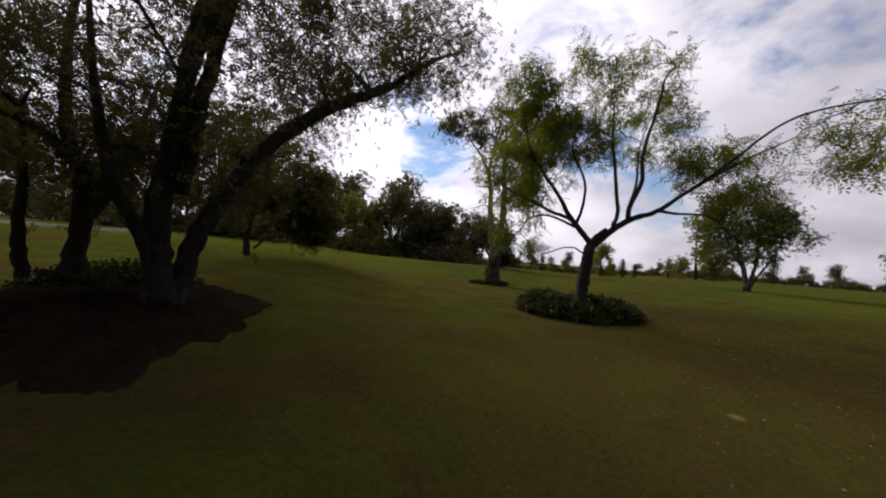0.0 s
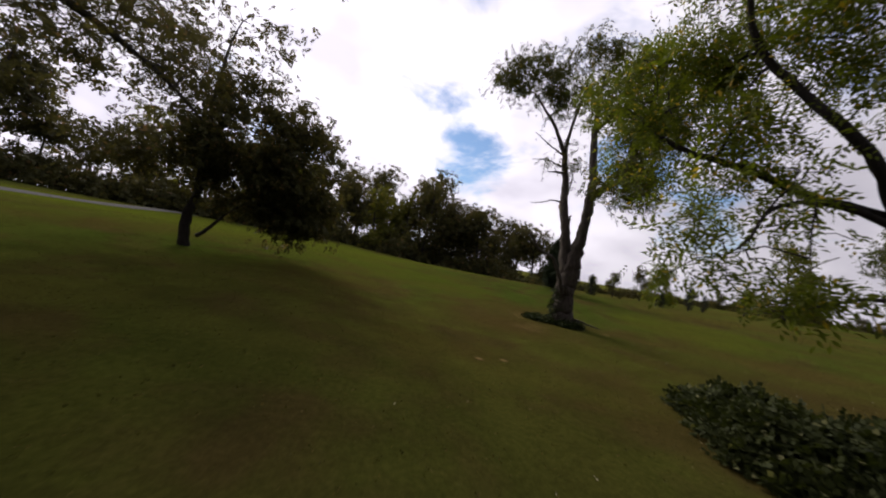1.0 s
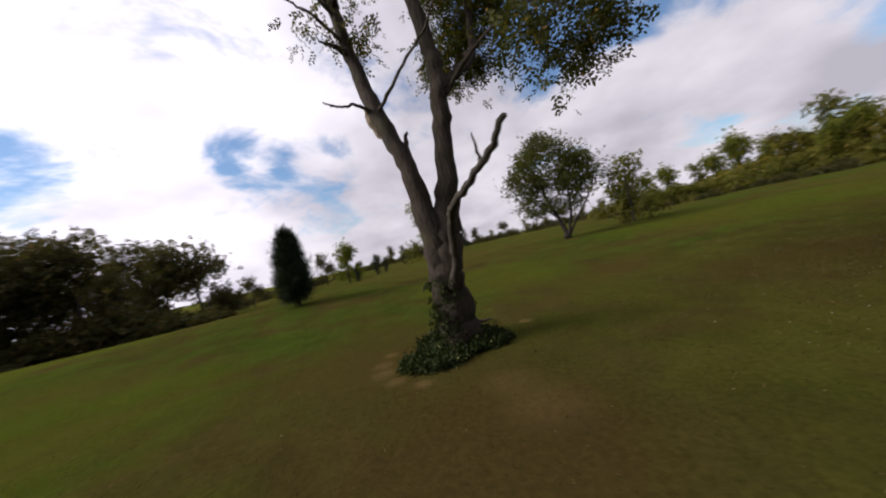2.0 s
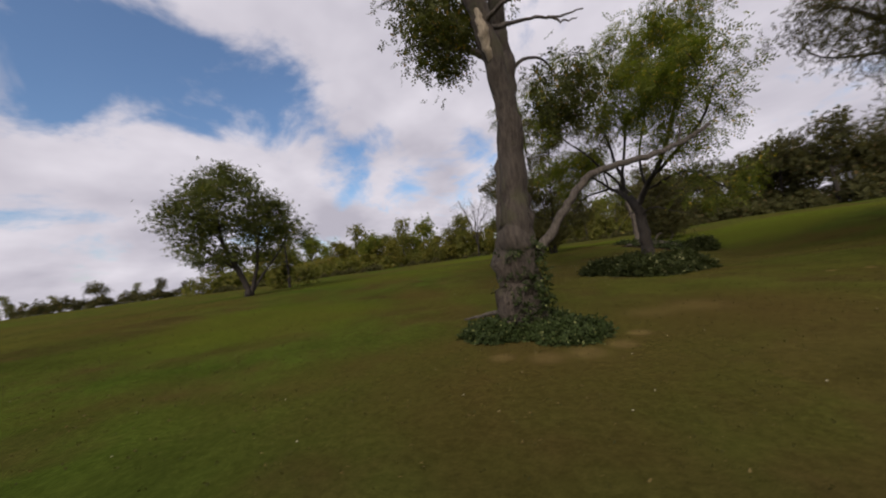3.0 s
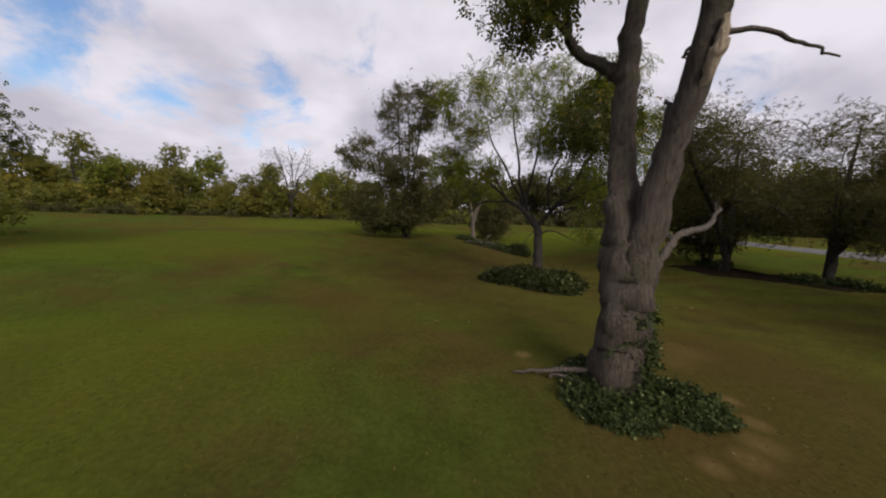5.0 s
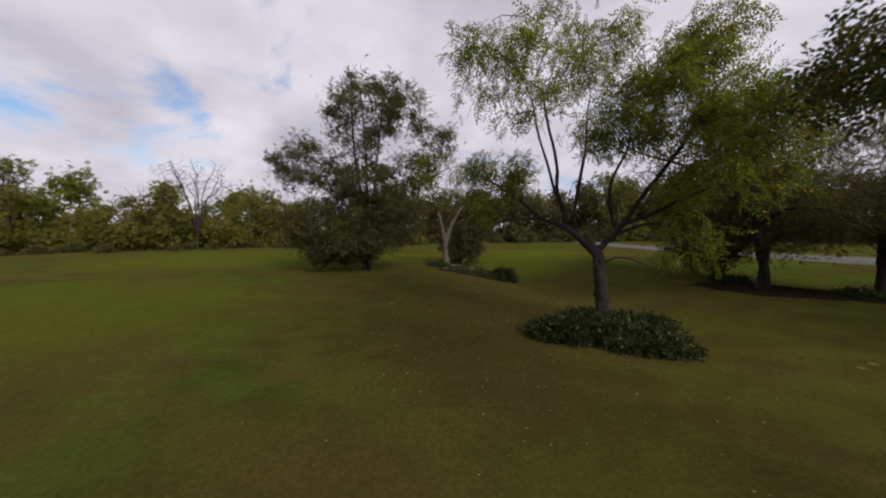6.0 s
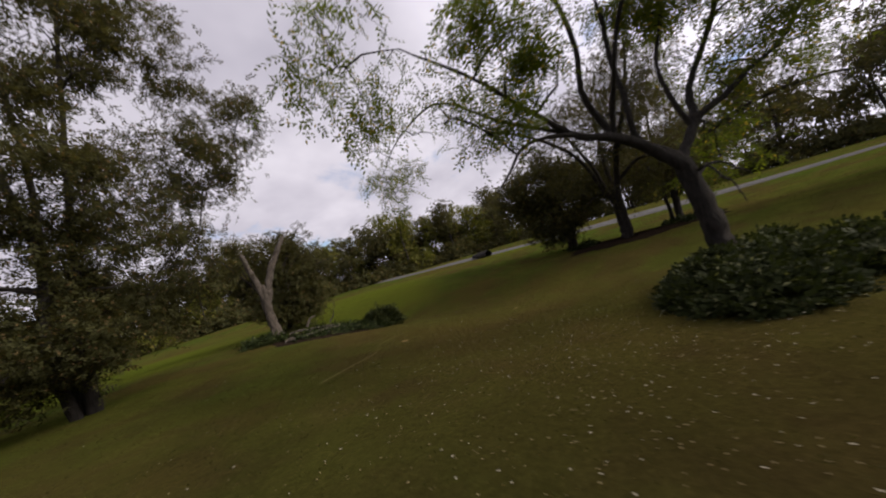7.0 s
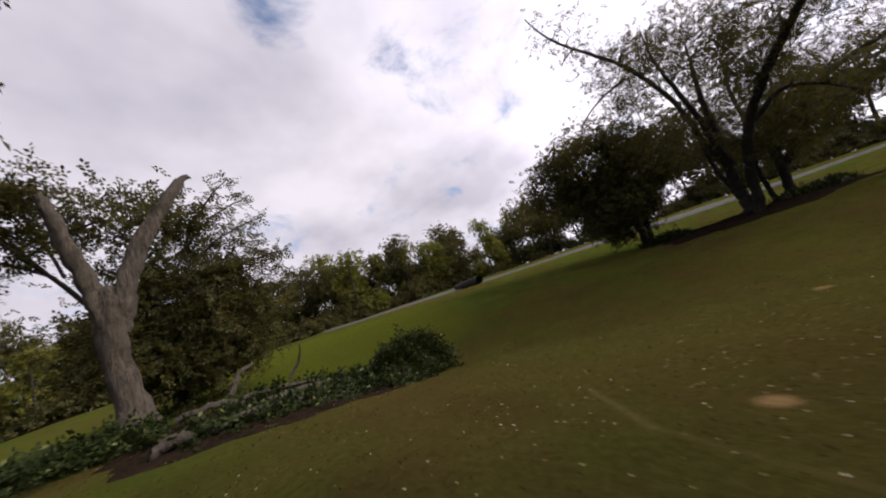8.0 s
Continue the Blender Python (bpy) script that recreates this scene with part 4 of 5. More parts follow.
dome_tree("dark_tree", (14.5, 8.5), "dense dark tree rising from the mulch bed",
          [(14.7, 8.2, 5.8, 2.3, 2.3, 2.1, 4), (15.9, 6.9, 5.1, 1.8, 1.8, 1.6, 1.4), (15.3, 7.6, 3.0, 1.6, 1.5, 1.1, 1.6), (14.0, 7.0, 3.5, 1.6, 1.6, 1.0, 1.3), (16.0, 10.4, 4.4, 1.9, 1.9, 1.5, 2.6), (13.4, 4.2, 5.7, 1.5, 1.8, 1.0, 1.0), (12.6, 2.4, 5.0, 1.1, 1.2, 0.9, 0.6)], BARK_DARK, LEAF_DARK, 14, 0, (18, 140, 700), 13500, SPRIG_SMALL * 0.72,
          extra=[([(14.5, 8.5, 0.25), (14.48, 8.48, 0.8), (14.4, 8.44, 1.9), (14.5, 8.5, 2.7), (14.7, 8.6, 3.5), (14.8, 8.6, 5.4), (14.7, 8.4, 7.2)], [0.26, 0.17, 0.15, 0.13, 0.10, 0.07, 0.025]),
                 ([(14.52, 8.5, 2.7), (15.0, 8.78, 3.26), (15.5, 9.05, 3.7), (16.3, 9.3, 4.6)], [0.10, 0.085, 0.07, 0.03]),
                 ([(14.4, 8.44, 1.9), (14.1, 8.3, 2.7), (13.85, 8.15, 3.5), (13.6, 8.0, 5.0)], [0.095, 0.08, 0.065, 0.025]),
                 ([(14.93, 8.74, 0.35), (15.05, 8.8, 1.2), (15.15, 8.75, 2.2), (15.6, 8.2, 3.9)], [0.11, 0.09, 0.08, 0.03]),
                 ([(14.4, 8.3, 1.8), (14.3, 6.8, 3.9), (13.7, 4.8, 4.9), (12.8, 2.8, 4.7), (12.2, 1.6, 4.1)], [0.13, 0.11, 0.085, 0.05, 0.02])])
dome_tree("bushy_tree", (13.8, 13.9), "bushy dark tree with low boughs and thin top",
          [(14.0, 15.0, 4.6, 2.0, 2.2, 2.1, 4), (14.3, 16.6, 4.3, 1.5, 1.5, 1.8, 1.8), (15.8, 12.8, 4.0, 1.7, 1.6, 1.6, 2.4), (13.8, 13.4, 4.6, 1.4, 1.4, 1.6, 1.2), (13.9, 14.5, 2.1, 1.7, 1.9, 1.1, 2.0)], BARK_DARK, LEAF_DARK, 15, 3, (24, 180, 900), 12500, SPRIG_BROAD * 0.85, r0=0.13)
dome_tree("drooping_tree", (13.5, -1.6), "dark drooping tree with leaves hanging to the grass",
          [(12.3, -2.1, 4.6, 2.2, 2.0, 1.6, 3.2), (10.7, -2.8, 4.6, 1.5, 1.5, 2.2, 2.4), (10.5, -2.9, 2.7, 1.2, 1.3, 1.3, 2.6), (12.0, -2.3, 3.3, 1.7, 1.6, 1.2, 1.6), (14.6, -1.0, 3.6, 1.5, 1.4, 0.9, 0.8), (13.3, -1.6, 7.3, 2.4, 2.3, 1.9, 1.5), (15.3, -0.4, 6.4, 1.8, 1.8, 1.6, 0.8)], BARK_DARK, LEAF_DARK, 16, 1, (18, 160, 800), 11500, SPRIG_BROAD, r0=0.14, droop=0.7,
          extra=[([(13.3, -1.75, 1.1), (13.0, -1.9, 1.45), (12.7, -2.1, 1.95)], [0.07, 0.06, 0.04]), ([(13.4, -1.6, 2.6), (13.5, -1.5, 4.4), (13.3, -1.6, 6.6), (13.1, -1.7, 8.6)], [0.11, 0.09, 0.06, 0.02])])
dome_tree("leafy_tree", (-5.15, 21.2), "tall leafy tree with two stems and low side boughs",
          [(-5.2, 21.0, 10.2, 2.4, 2.3, 2.8, 2.8), (-2.3, 20.9, 10.6, 1.6, 1.6, 2.0, 0.9), (-8.5, 21.1, 7.0, 2.2, 2.0, 1.7, 1.9), (-0.4, 20.8, 8.8, 1.3, 1.3, 1.1, 0.5), (-2.0, 20.9, 7.0, 1.6, 1.5, 1.2, 1.1), (-5.1, 21.1, 6.0, 2.6, 2.3, 1.5, 3.0), (-7.9, 21.2, 3.6, 2.4, 2.1, 1.7, 2.2), (-3.6, 21.1, 3.9, 2.0, 1.8, 1.6, 2.4), (-5.6, 21.0, 2.3, 2.3, 1.9, 1.0, 2.0), (-7.6, 21.1, 1.9, 1.6, 1.6, 0.9, 1.0)], BARK_DARK, LEAF_DARK, 17, 3, (30, 240, 1200), 29000, SPRIG_SMALL * 0.98, 0.28, r0=0.115)
dome_tree("round_tree", (-18.5, 3.6), "round-headed tree with several stems standing in the meadow",
          [(-18.6, 3.2, 6.2, 2.6, 2.6, 2.3, 4), (-19.4, 1.5, 5.4, 1.6, 1.7, 1.5, 1.8), (-17.8, 5.0, 5.2, 1.5, 1.5, 1.5, 1.5), (-18.7, 3.1, 7.7, 1.6, 1.6, 1.2, 1.0), (-18.3, 4.2, 3.7, 1.6, 1.6, 1.1, 1.0), (-19.2, 2.0, 3.6, 1.4, 1.4, 0.9, 0.7), (-17.2, 6.2, 4.4, 1.0, 1.1, 1.4, 0.25)],
          BARK_DARK, LEAF_MID, 18, 0, (30, 240, 1000), 11500, SPRIG_BROAD * 0.8, 0.28,
          extra=[([(-18.5, 3.6, 0.55), (-18.52, 3.6, 1.3), (-18.75, 3.2, 2.7), (-18.95, 2.7, 4.4), (-18.9, 2.6, 7.0)], [0.26, 0.17, 0.14, 0.10, 0.03]),
                 ([(-18.5, 3.7, 0.6), (-18.35, 3.95, 1.5), (-18.2, 4.2, 3.0), (-18.1, 4.3, 5.2), (-18.3, 4.0, 7.2)], [0.14, 0.115, 0.095, 0.07, 0.025]),
                 ([(-18.4, 3.9, 1.1), (-17.9, 4.9, 2.6), (-17.5, 5.7, 4.0), (-17.2, 6.2, 5.2)], [0.075, 0.06, 0.04, 0.015]),
                 ([(-18.7, 3.3, 2.4), (-19.3, 2.2, 3.5), (-19.7, 1.2, 4.9)], [0.08, 0.06, 0.02])])


for i, (x, y, rx, ry, h) in enumerate([(13.6, 8.6, 1.1, 0.8, 0.24), (14.4, 7.6, 0.9, 0.8, 0.24), (13.6, 13.1, 0.9, 0.7, 0.24)]):
    grow_bush("undergrowth", (x, y, gz(x, y) + 0.08), rx, ry, h, "low dark undergrowth in the mulch bed", LEAF_IVY, 70 + i, 1000, SPRIG_SMALL, 24, 0.4 * i)


# ---------------------------------------------------------------- broken stump and the growth round it
def stump():
    sx, sy = 0.72, 23.85
    z0 = gz(sx, sy)
    root = holder("broken_stump", (sx, sy, z0), "tall pale broken stump forked into two bare arms", "tree stump")
    rng = np.random.default_rng(41)
    for part_name, ctrl, rad in (
            ("trunk", [(0.06, -0.02, -0.15), (0.03, 0, 0.2), (-0.03, 0, 0.8), (-0.05, 0.02, 1.5), (-0.04, 0.03, 2.1), (-0.02, 0.03, 2.4)], [0.34, 0.24, 0.175, 0.165, 0.185, 0.12]),
            ("arm", [(-0.10, 0.03, 1.7), (-0.15, 0.06, 2.1), (-0.26, 0.10, 2.7), (-0.40, 0.17, 3.35), (-0.50, 0.22, 3.9)], [0.12, 0.13, 0.12, 0.10, 0.085]),
            ("arm", [(0.0, 0.02, 1.65), (0.10, -0.03, 2.15), (0.28, -0.12, 2.8), (0.60, -0.26, 3.5), (1.05, -0.46, 4.35)], [0.14, 0.15, 0.14, 0.12, 0.085])):
        n = 20
        P = curve_pts(ctrl, n)
        P[1:-1] += rng.standard_normal((n - 2, 3)) * 0.012
        tb = Tubes()
        tb.add(P, np.interp(np.linspace(0, 1, n), np.linspace(0, 1, len(rad)), rad), 16, 0.05, rng, 0.09)
        put(part_name, tb.mesh("stump_" + part_name), BARK_PALE, root)
    for ctrl, rad in (([(-0.50, 0.22, 3.85), (-0.54, 0.23, 4.0), (-0.52, 0.25, 4.12)], [0.085, 0.05, 0.015]),
                      ([(1.02, -0.45, 4.3), (1.16, -0.50, 4.46), (1.24, -0.53, 4.44)], [0.085, 0.05, 0.015])):
        tb = Tubes()
        tb.add(curve_pts(ctrl, 6), np.interp(np.linspace(0, 1, 6), [0, 0.5, 1], rad), 9, 0.2, rng)
        put("splinter", tb.mesh("stump_splinter"), BARK_DEAD, root)


stump()
SPIKES = [((2.3, 25.0, 3.6), (3.39, 24.16, 5.77)), ((2.3, 25.0, 3.4), (3.96, 23.9, 4.7)), ((2.4, 24.9, 2.9), (4.26, 23.75, 3.7)), ((2.3, 25.0, 3.8), (3.76, 24.0, 5.3)), ((1.9, 25.2, 4.0), (2.5, 24.7, 5.6)), ((2.0, 25.2, 3.8), (2.9, 24.5, 5.1)),
          ((2.4, 24.9, 2.8), (3.4, 24.3, 3.5)), ((0.7, 25.2, 3.6), (0.28, 25.6, 5.18)), ((0.5, 25.2, 3.7), (-0.3, 25.6, 4.7)), ((0.6, 25.2, 3.6), (-0.45, 25.5, 4.0)), ((0.3, 25.2, 4.0), (-0.9, 25.5, 4.9))]
SPIKE_RNG = np.random.default_rng(44)
SPIKE_CTRL = [[a, ((a[0] + b[0]) / 2, (a[1] + b[1]) / 2, 0.42 * a[2] + 0.58 * b[2] + 0.12), b] for a, b in SPIKES]
build_tree("shrubby_tree", (2.25, 25.45, gz(2.25, 25.45)), "shrubby dark tree with bare spiky upper twigs behind the stump",
           [([(2.25, 25.45, 0.7), (2.2, 25.45, 1.7), (2.05, 25.35, 2.9), (1.85, 25.25, 4.3)], [0.14, 0.12, 0.08, 0.03]),
            ([(2.25, 25.45, 1.1), (2.85, 25.25, 2.3), (3.55, 24.95, 3.5)], [0.09, 0.06, 0.02]),
            ([(2.15, 25.45, 1.5), (1.15, 25.25, 2.9), (-0.05, 25.05, 4.3)], [0.08, 0.05, 0.02])],
           [(2.45, 25.35, 2.3, 1.9, 1.6, 1.6, 4), (1.75, 25.25, 4.5, 1.5, 1.3, 1, 0.9), (3.65, 24.75, 3.5, 1.1, 1, 1.1, 0.7), (-0.15, 25.05, 4.3, 1, 0.9, 0.8, 0.2), (1.2, 25.2, 4.9, 1.5, 1.2, 0.5, 0.4)], BARK_DARK, LEAF_DARK, 42, (16, 150, 640), 7800, SPRIG_SMALL, 0.2, 0.3,
           extra_leaf_pts=np.concatenate([curve_pts(c, 70)[20:] + SPIKE_RNG.standard_normal((50, 3)) * 0.055 for c in SPIKE_CTRL]),
           dead=[(c, [0.03, 0.022, 0.014], BARK_DARK, "twig") for c in SPIKE_CTRL])
for i, (x, y, rx, ry, h, lab) in enumerate([(4.2, 21.0, 0.7, 0.6, 0.95, "dense dark green bush at the end of the brush bed"), (3.4, 21.5, 0.95, 0.7, 0.30, "low leafy brush with broken sticks beside the stump"),
                                           (2.4, 22.4, 1.0, 0.75, 0.22, "low leafy brush with broken sticks beside the stump"), (0.1, 23.6, 0.8, 0.7, 0.24, "low weedy brush at the stump's foot"),
                                           (3.1, 20.9, 0.9, 0.55, 0.18, "low leafy brush with broken sticks beside the stump"), (1.9, 21.4, 0.9, 0.5, 0.13, "low weedy brush at the stump's foot"), (0.9, 22.0, 0.8, 0.5, 0.14, "low weedy brush at the stump's foot")]):
    grow_bush("brush", (x, y, gz(x, y)), rx, ry, h, lab, LEAF_BUSH if i == 0 else LEAF_IVY, 50 + i, 2200 if i == 0 else 480 if i < 4 else 240, SPRIG_SMALL, 34, radians(-26), mounds=8)
fallen_branch("fallen_branch", [(1.65, 22.75, 0.22), (2.25, 22.45, 0.26), (2.95, 22.25, 0.2)], [0.05, 0.045, 0.025], BARK_DEAD, "bare stick lying in the brush bed", 3)
fallen_branch("fallen_branch", [(0.75, 22.85, 0.2), (1.15, 22.55, 0.28), (1.45, 22.45, 0.2)], [0.05, 0.05, 0.03], BARK_DEAD, "bare stick lying in the brush bed", 4)
fallen_branch("fallen_branch", [(1.85, 23.35, 0.25), (2.05, 23.3, 0.6), (2.3, 23.25, 0.72)], [0.06, 0.05, 0.03], BARK_DEAD, "broken stick jutting from the brush bed", 5)
fallen_branch("fallen_branch", [(2.75, 22.95, 0.3), (2.9, 22.75, 0.65), (2.85, 22.55, 1)], [0.03, 0.025, 0.01], BARK_DEAD, "broken stick jutting from the brush bed", 6)
fallen_branch("fallen_branch", [(1.55, 22.15, 0.18), (2.45, 21.95, 0.22), (3.65, 21.55, 0.16)], [0.04, 0.035, 0.02], BARK_DEAD, "long bare stick lying along the brush bed", 7)
fallen_branch("fallen_branch", [(0.55, 21.75, 0.10), (1.1, 21.75, 0.16), (1.75, 21.6, 0.12)], [0.045, 0.04, 0.022], BARK_DEAD, "pale bare stick at the front of the brush bed", 8)
fallen_branch("fallen_branch", [(0.0, 21.95, 0.07), (0.2, 21.9, 0.12), (0.42, 21.9, 0.09)], [0.07, 0.075, 0.06], BARK_PALE, "short pale log end in the brush bed", 9)


def log_pile(x, y):
    """A dark fallen trunk with a shorter one against it, by the road."""
    z = gz(x, y)
    rng = np.random.default_rng(8)
    for ctrl, rad, lab in (([(-1.7, 0.2, 0.28), (-0.5, 0.05, 0.30), (0.8, -0.1, 0.28), (1.9, -0.1, 0.30)], [0.38, 0.36, 0.33, 0.25], "dark fallen log lying beside the gravel road"),
                           ([(-1.0, -0.5, 0.20), (0.2, -0.45, 0.22), (1.1, -0.5, 0.5)], [0.20, 0.18, 0.12], "shorter dark log leaning on the fallen one")):
        tb = Tubes()
        n = 12
        tb.add(curve_pts(ctrl, n), np.interp(np.linspace(0, 1, n), np.linspace(0, 1, len(rad)), rad), 10, 0.06, rng)
        ob = put("log", tb.mesh("log"), BARK_DARK)
        ob.matrix_world = Matrix.Translation((x, y, z)) @ pose(0, 0, 0, 0, 0, 60)
        tagged(ob, lab, "log", "logs by the road")


log_pile(24.9, 25.7)

# ---------------------------------------------------------------- conifers and far trees
conifer("juniper", (-6.6, -10.0, gz(-6.6, -10.0)), 3.7, 0.84, "dark columnar juniper standing alone in the meadow", 61, 9500)
first = conifer("juniper", (-26.0, -28.4, gz(-26, -28.4)), 3.6, 0.75, "small dark juniper on the meadow's far rim", 62, 900, "junipers on the rim")
for x, y, s in ((-42.3, -26.0, 1.0), (-45.5, -26.0, 0.75), (-56.8, -27.3, 1.15), (-68.2, -15.8, 1.3), (-40.0, -28.6, 0.7)):
    c = copy_thing(first, pose(x, y, gz(x, y), 0, 0, 57 * x))
    c.scale = (s, s, s)


def far_tree(name, label, leaf, seed, h, wide, low, sprigs, bare=False):
    rng = np.random.default_rng(seed)
    root = holder(name, (0, 0, 0), label, "tree", "trees of the wood's edge")
    g = Growth(rng)
    tb = Tubes()
    fork = 0.4 if bare else 1.0
    P = curve_pts([(0, 0, -0.3), (0.1, 0, h * 0.25 * fork), (rng.uniform(-0.4, 0.4), rng.uniform(-0.4, 0.4), h * 0.6 * fork), (rng.uniform(-0.6, 0.6), rng.uniform(-0.6, 0.6), h * 0.9)][:3 if bare else 4], 12)
    R = np.linspace(0.022 * h, 0.03, 12)
    tb.add(P, R, 8)
    put("trunk", tb.mesh(name + "_trunk"), BARK_DARK, root)
    g.limb(P[2:], R[2:])
    bl = []
    for i in range(10):
        a, s = rng.uniform(0, 6.283), rng.uniform(0, 1)
        rr = wide * (0.6 - 0.35 * s)
        bl.append((math.cos(a) * rr, math.sin(a) * rr, h * (low + (0.86 - low) * s), wide * rng.uniform(0.3, 0.48), wide * rng.uniform(0.3, 0.48), h * rng.uniform(0.10, 0.17), 1.0))
    bl.append((0, 0, h * 0.84, wide * 0.4, wide * 0.4, h * 0.14, 1.0))
    wood = Tubes()
    for i in range(9 if bare else 0):
        a, up = 0.7 * i + rng.uniform(-0.2, 0.2), h * rng.uniform(0.86, 1.0)
        out = wide * rng.uniform(0.25, 0.6)
        q = curve_pts([(0, 0, h * 0.2), (0.3 * out * math.cos(a), 0.3 * out * math.sin(a), h * 0.45), (0.7 * out * math.cos(a), 0.7 * out * math.sin(a), h * 0.72), (out * math.cos(a), out * math.sin(a), up)], 10)
        q[2:] += rng.standard_normal((8, 3)) * 0.22
        rq = np.linspace(0.008 * h, 0.02, 10)
        wood.add(q, rq, 5)
        g.limb(q[2:], rq[2:])
    g.reach(in_blobs(rng, bl, 30 if bare else 14, 0.3), 0.14 if bare else 0.10, 0.03, 0.9, 0.0, wood, 5)
    ends = g.reach(in_blobs(rng, bl, 150 if not bare else 520, 0.4), 0.04 if not bare else 0.05, 0.02, 0.8, 0.0, wood, 3 if bare else 4)
    put("branchwork", wood.mesh(name + "_branches"), BARK_DARK, root, kind="stuff")
    if not bare:
        pos = ends[rng.integers(0, len(ends), sprigs)] + rng.standard_normal((sprigs, 3)) * [0.09 * wide, 0.09 * wide, 0.035 * h] * rng.uniform(0.7, 1.7, (sprigs, 1))
        V, F = scatter_sprigs(rng, pos, SPRIG_FAR, 0.2, 0.55, 1.1)
        put("crown", mesh_np(name + "_crown", V, F, False), leaf, root)
    return root


def wood_edge():
    rng = np.random.default_rng(77)
    kinds = [far_tree("wood_tree", "full green tree at the edge of the wood", LEAF_WOOD, 81, 11, 4.4, 0.07, 1400),
             far_tree("wood_tree", "dark green tree at the edge of the wood", LEAF_DARK, 82, 12, 4.8, 0.07, 1400),
             far_tree("wood_tree", "yellowing tree at the edge of the wood", LEAF_FALL, 83, 9, 4.1, 0.06, 1300),
             far_tree("wood_tree", "broad dark tree at the edge of the wood", LEAF_DARK, 84, 10, 5.4, 0.06, 1450),
             far_tree("wood_tree", "pale green tree at the edge of the wood", LEAF_LIGHT, 85, 10, 4.2, 0.07, 1300)]
    bare = far_tree("bare_tree", "bare dark-twigged tree above the wood", LEAF_MID, 86, 12, 6.5, 0.42, 0, True)
    used = set()

    def place(kind, x, y, s, sz=1.0):
        src = kinds[kind] if kind >= 0 else bare
        m = pose(x, y, gz(x, y) - 0.1, 0, 0, float(rng.uniform(0, 360)))
        ob = src
        if kind in used:
            ob = copy_thing(src, m)
        else:
            ob.matrix_world = m
            used.add(kind)
        ob.scale = (s, s, s * sz)
        return ob
    # azimuth stretches: from, to, distance, size, step, which kinds
    for a0, a1, dist, size, step, ks in WOOD:
        a = a0
        while a < a1:
            dd = dist * rng.uniform(0.93, 1.12)
            place(int(rng.choice(ks)), -math.sin(radians(a)) * dd + 2, math.cos(radians(a)) * dd + 4, size * rng.uniform(0.74, 1.2), rng.uniform(0.9, 1.15))
            a += step * rng.uniform(0.75, 1.3)
    for x, y, s in ((-26.6, 48.5, 1.0), (-31.5, 49.0, 0.72)):
        place(-1, x, y, s)
    place(0, -56.0, -21.7, 1.15)
    place(4, -46.2, -34.6, 0.8)
    place(0, -24.5, 9.5, 0.55)


WOOD = [
    (2, 56, 56, 0.62, 1.8, [0, 2, 4, 2, 0, 0]), (0, 60, 68, 0.92, 2.3, [0, 2, 4, 0]),
    (50, 78, 74, 0.85, 2.6, [0, 1, 2, 4]), (78, 128, 120, 0.5, 3.0, [0, 1, 3]),
    (128, 150, 78, 0.6, 4.0, [1, 3, 0]), (150, 205, 60, 1.25, 3.6, [1, 3, 1, 0]), (153, 205, 70, 1.6, 4.0, [1, 3]),
    (205, 262, 64, 1.3, 4.0, [1, 3, 0]), (262, 300, 60, 1.0, 3.6, [1, 3, 0]), (300, 362, 63, 0.95, 2.3, [1, 3, 1, 0]), (270, 362, 76, 1.15, 3.4, [0, 1, 3]),
]
wood_edge()


def hedges():
    rng = np.random.default_rng(91)
    src = {}
    # azimuth from, to, distance, size, step, leaf
    for a0, a1, dist, s0, step, leaf, hue in ((2, 80, 51, 0.45, 2.4, LEAF_DARK, "dark"), (0, 82, 57, 1.25, 2.2, LEAF_WOOD, "olive-green"), (6, 70, 62, 1.7, 3.1, LEAF_FALL, "yellowing"), (80, 150, 105, 1.3, 2.4, LEAF_DARK, "dark"),
                                              (150, 205, 57, 1.7, 2.4, LEAF_DARK, "dark"), (205, 262, 57, 1.6, 2.6, LEAF_DARK, "dark"), (262, 298, 56, 0.9, 3.0, LEAF_DARK, "dark"), (298, 362, 58, 1.1, 2.4, LEAF_DARK, "dark"), (300, 360, 62, 1.6, 3.0, LEAF_DARK, "dark")):
        a = a0
        while a < a1:
            dd = dist * rng.uniform(0.97, 1.06)
            x, y = -math.sin(radians(a)) * dd + 2, math.cos(radians(a)) * dd + 4
            if hue not in src:
                ob = src[hue] = grow_bush("hedge_bush", (x, y, gz(x, y)), 2.8, 2.0, 2.1, hue + " scrubby bush along the meadow's edge", leaf, 92 + len(src), 420, SPRIG_FAR * 0.7, 10)
                tagged(ob, group="bushes along the meadow's edge")
            else:
                ob = copy_thing(src[hue], pose(x, y, gz(x, y) - 0.05, 0, 0, float(rng.uniform(0, 360))))
            k = s0 * rng.uniform(0.7, 1.25)
            ob.scale = (k, k, k * rng.uniform(0.8, 1.2))
            a += step * rng.uniform(0.8, 1.25)


hedges()


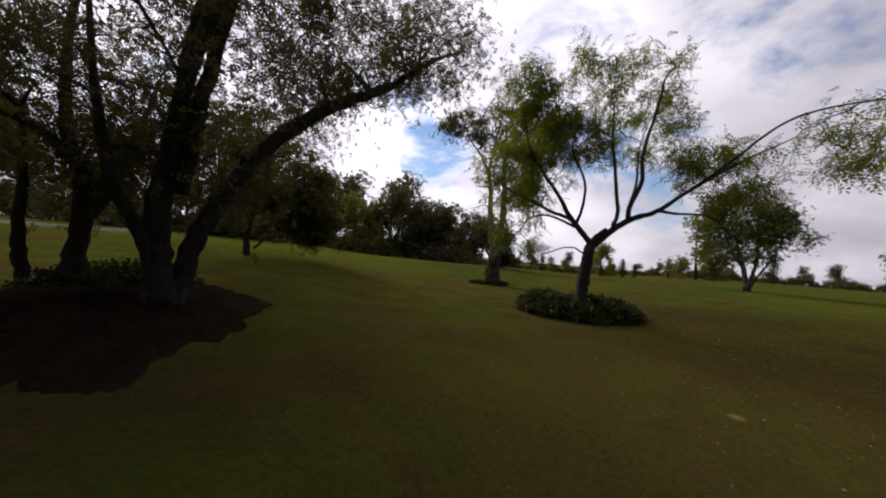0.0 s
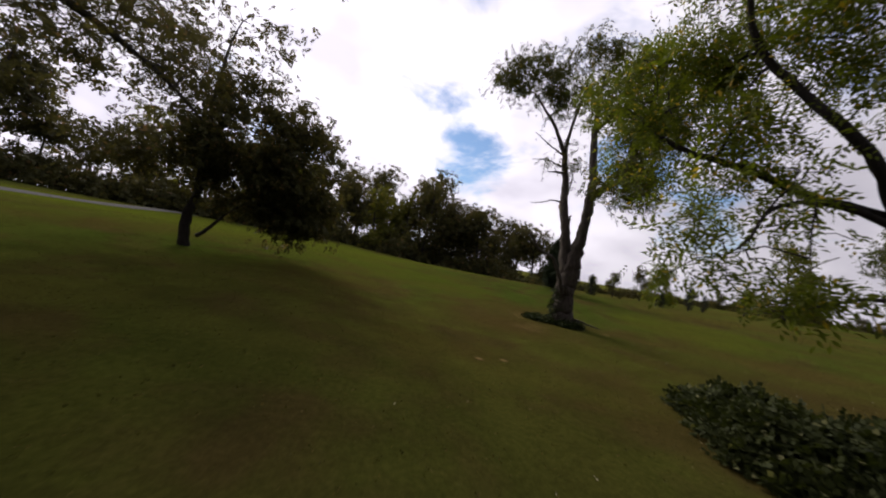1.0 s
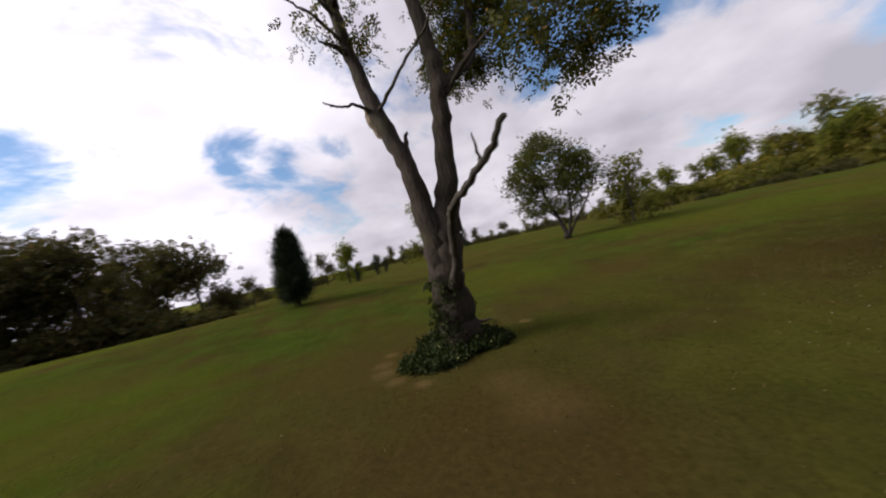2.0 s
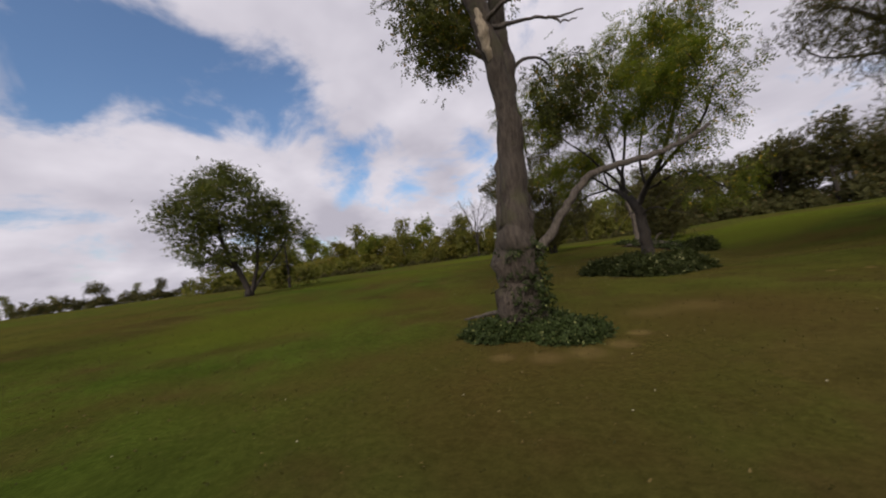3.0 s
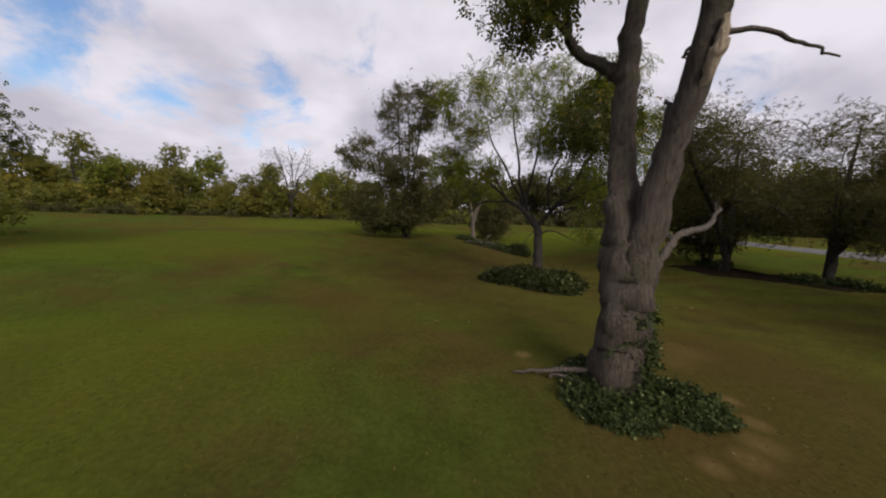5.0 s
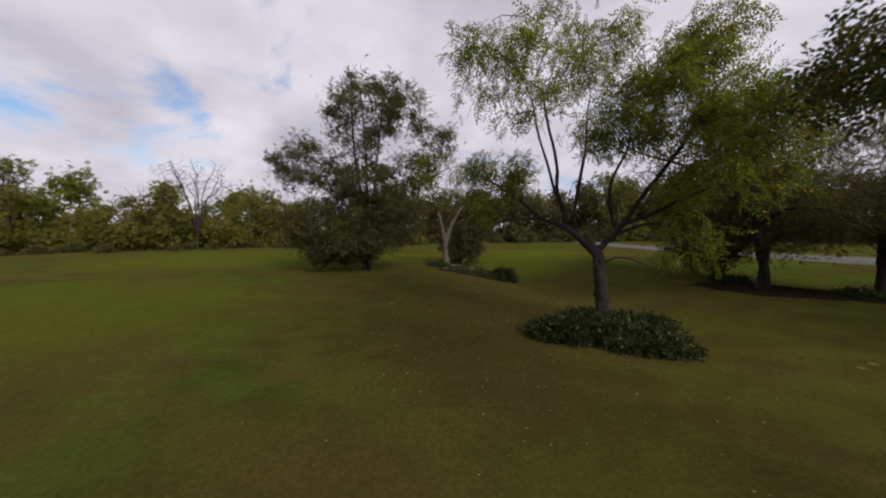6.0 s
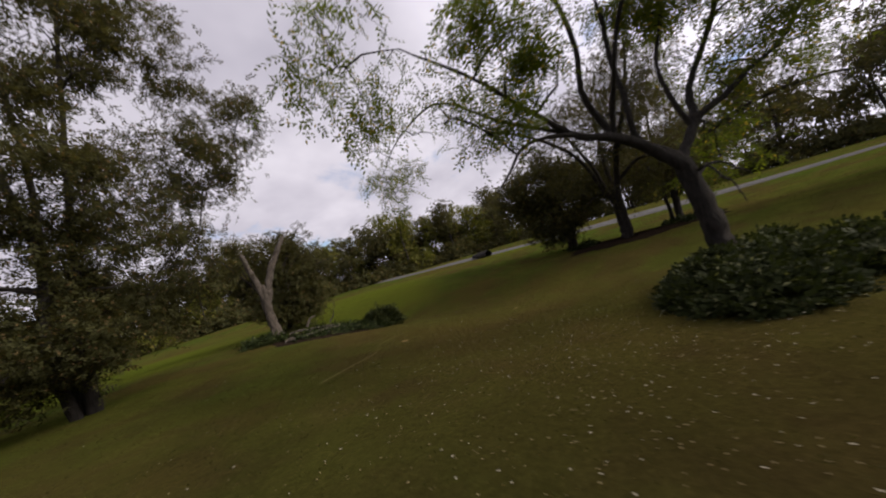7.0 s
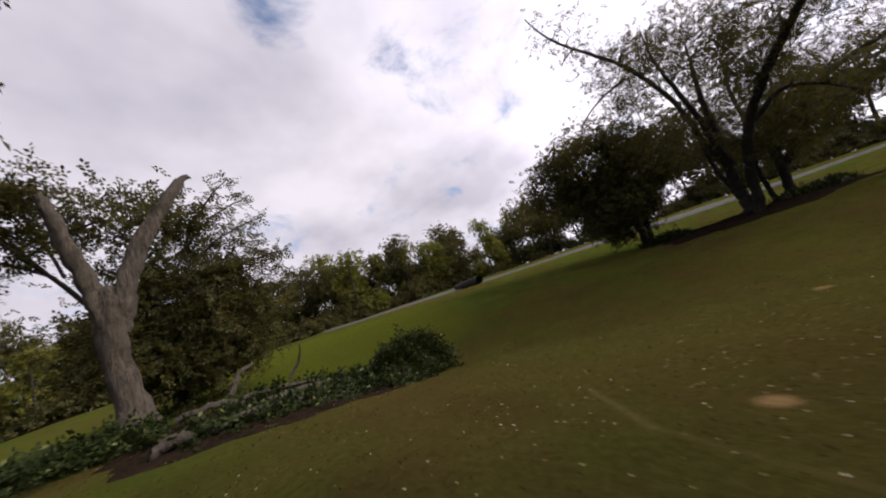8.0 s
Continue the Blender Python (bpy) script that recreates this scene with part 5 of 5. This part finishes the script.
# ---------------------------------------------------------------- grass and leaf litter
def grass():
    rng = np.random.default_rng(101)
    n = 64000
    r = 24 * np.sqrt(rng.uniform(0, 1, n))
    a = rng.uniform(0, 6.283, n)
    x, y = 3.0 + r * np.cos(a), 7.0 + r * np.sin(a)
    pos = np.stack([x, y, height(x, y) - 0.005], -1)
    tmpl = []
    r2 = np.random.default_rng(3)
    for i in range(3):
        b = np.array([r2.uniform(-0.03, 0.03), r2.uniform(-0.03, 0.03), 0])
        d = np.array([r2.uniform(-0.6, 0.6), r2.uniform(-0.6, 0.6), 1.0])
        s = np.array([r2.uniform(-1, 1), r2.uniform(-1, 1), 0])
        s = s / np.linalg.norm(s) * 0.006
        h = r2.uniform(0.014, 0.028)
        tmpl.append([b - s, b + s, b + d * h * 0.6 + s * 0.7, b + d * h + [d[0] * 0.015, d[1] * 0.015, -0.006]])
    tmpl = np.array(tmpl)
    t = rng.uniform(0, 6.283, n)
    sc = rng.uniform(0.6, 1.35, n)
    R = np.zeros((n, 3, 3))
    R[:, 0, 0], R[:, 0, 1], R[:, 1, 0], R[:, 1, 1], R[:, 2, 2] = np.cos(t), -np.sin(t), np.sin(t), np.cos(t), 1
    V = (np.einsum("nij,lkj->nlki", R, tmpl) * sc[:, None, None, None] + pos[:, None, None, :]).reshape(-1, 3)
    tagged(put("grass", mesh_np("grass", V, np.arange(len(V)).reshape(-1, 4), False), BLADES), "short uneven olive-green grass blades", "grass", kind="stuff")


grass()


def litter():
    rng = np.random.default_rng(103)
    spots = [(-1.0, 10.5, 4.5, 2300), (2.0, 17.0, 4.5, 700), (1.2, -1.8, 2.5, 30), (-2.0, -3.5, 3.0, 16)]
    P = []
    for x, y, s, k in spots:
        P.append(np.stack([rng.normal(x, s * 0.6, k), rng.normal(y, s * 0.6, k)], -1))
    P = np.concatenate(P)
    pos = np.stack([P[:, 0], P[:, 1], height(P[:, 0], P[:, 1]) + 0.035], -1)
    q = np.array([[[-0.024, 0, 0.010], [0, -0.014, 0], [0.024, 0, 0.011], [0, 0.014, 0.002]]])
    n = len(pos)
    t, sc = rng.uniform(0, 6.283, n), rng.uniform(0.28, 0.62, n)
    R = np.zeros((n, 3, 3))
    R[:, 0, 0], R[:, 0, 1], R[:, 1, 0], R[:, 1, 1], R[:, 2, 2] = np.cos(t), -np.sin(t), np.sin(t), np.cos(t), 1
    V = (np.einsum("nij,lkj->nlki", R, q) * sc[:, None, None, None] + pos[:, None, None, :]).reshape(-1, 3)
    tagged(put("leaf_litter", mesh_np("leaf_litter", V, np.arange(len(V)).reshape(-1, 4), False), LITTER), "pale yellow fallen leaves strewn over the grass", "fallen leaves", kind="stuff")


litter()
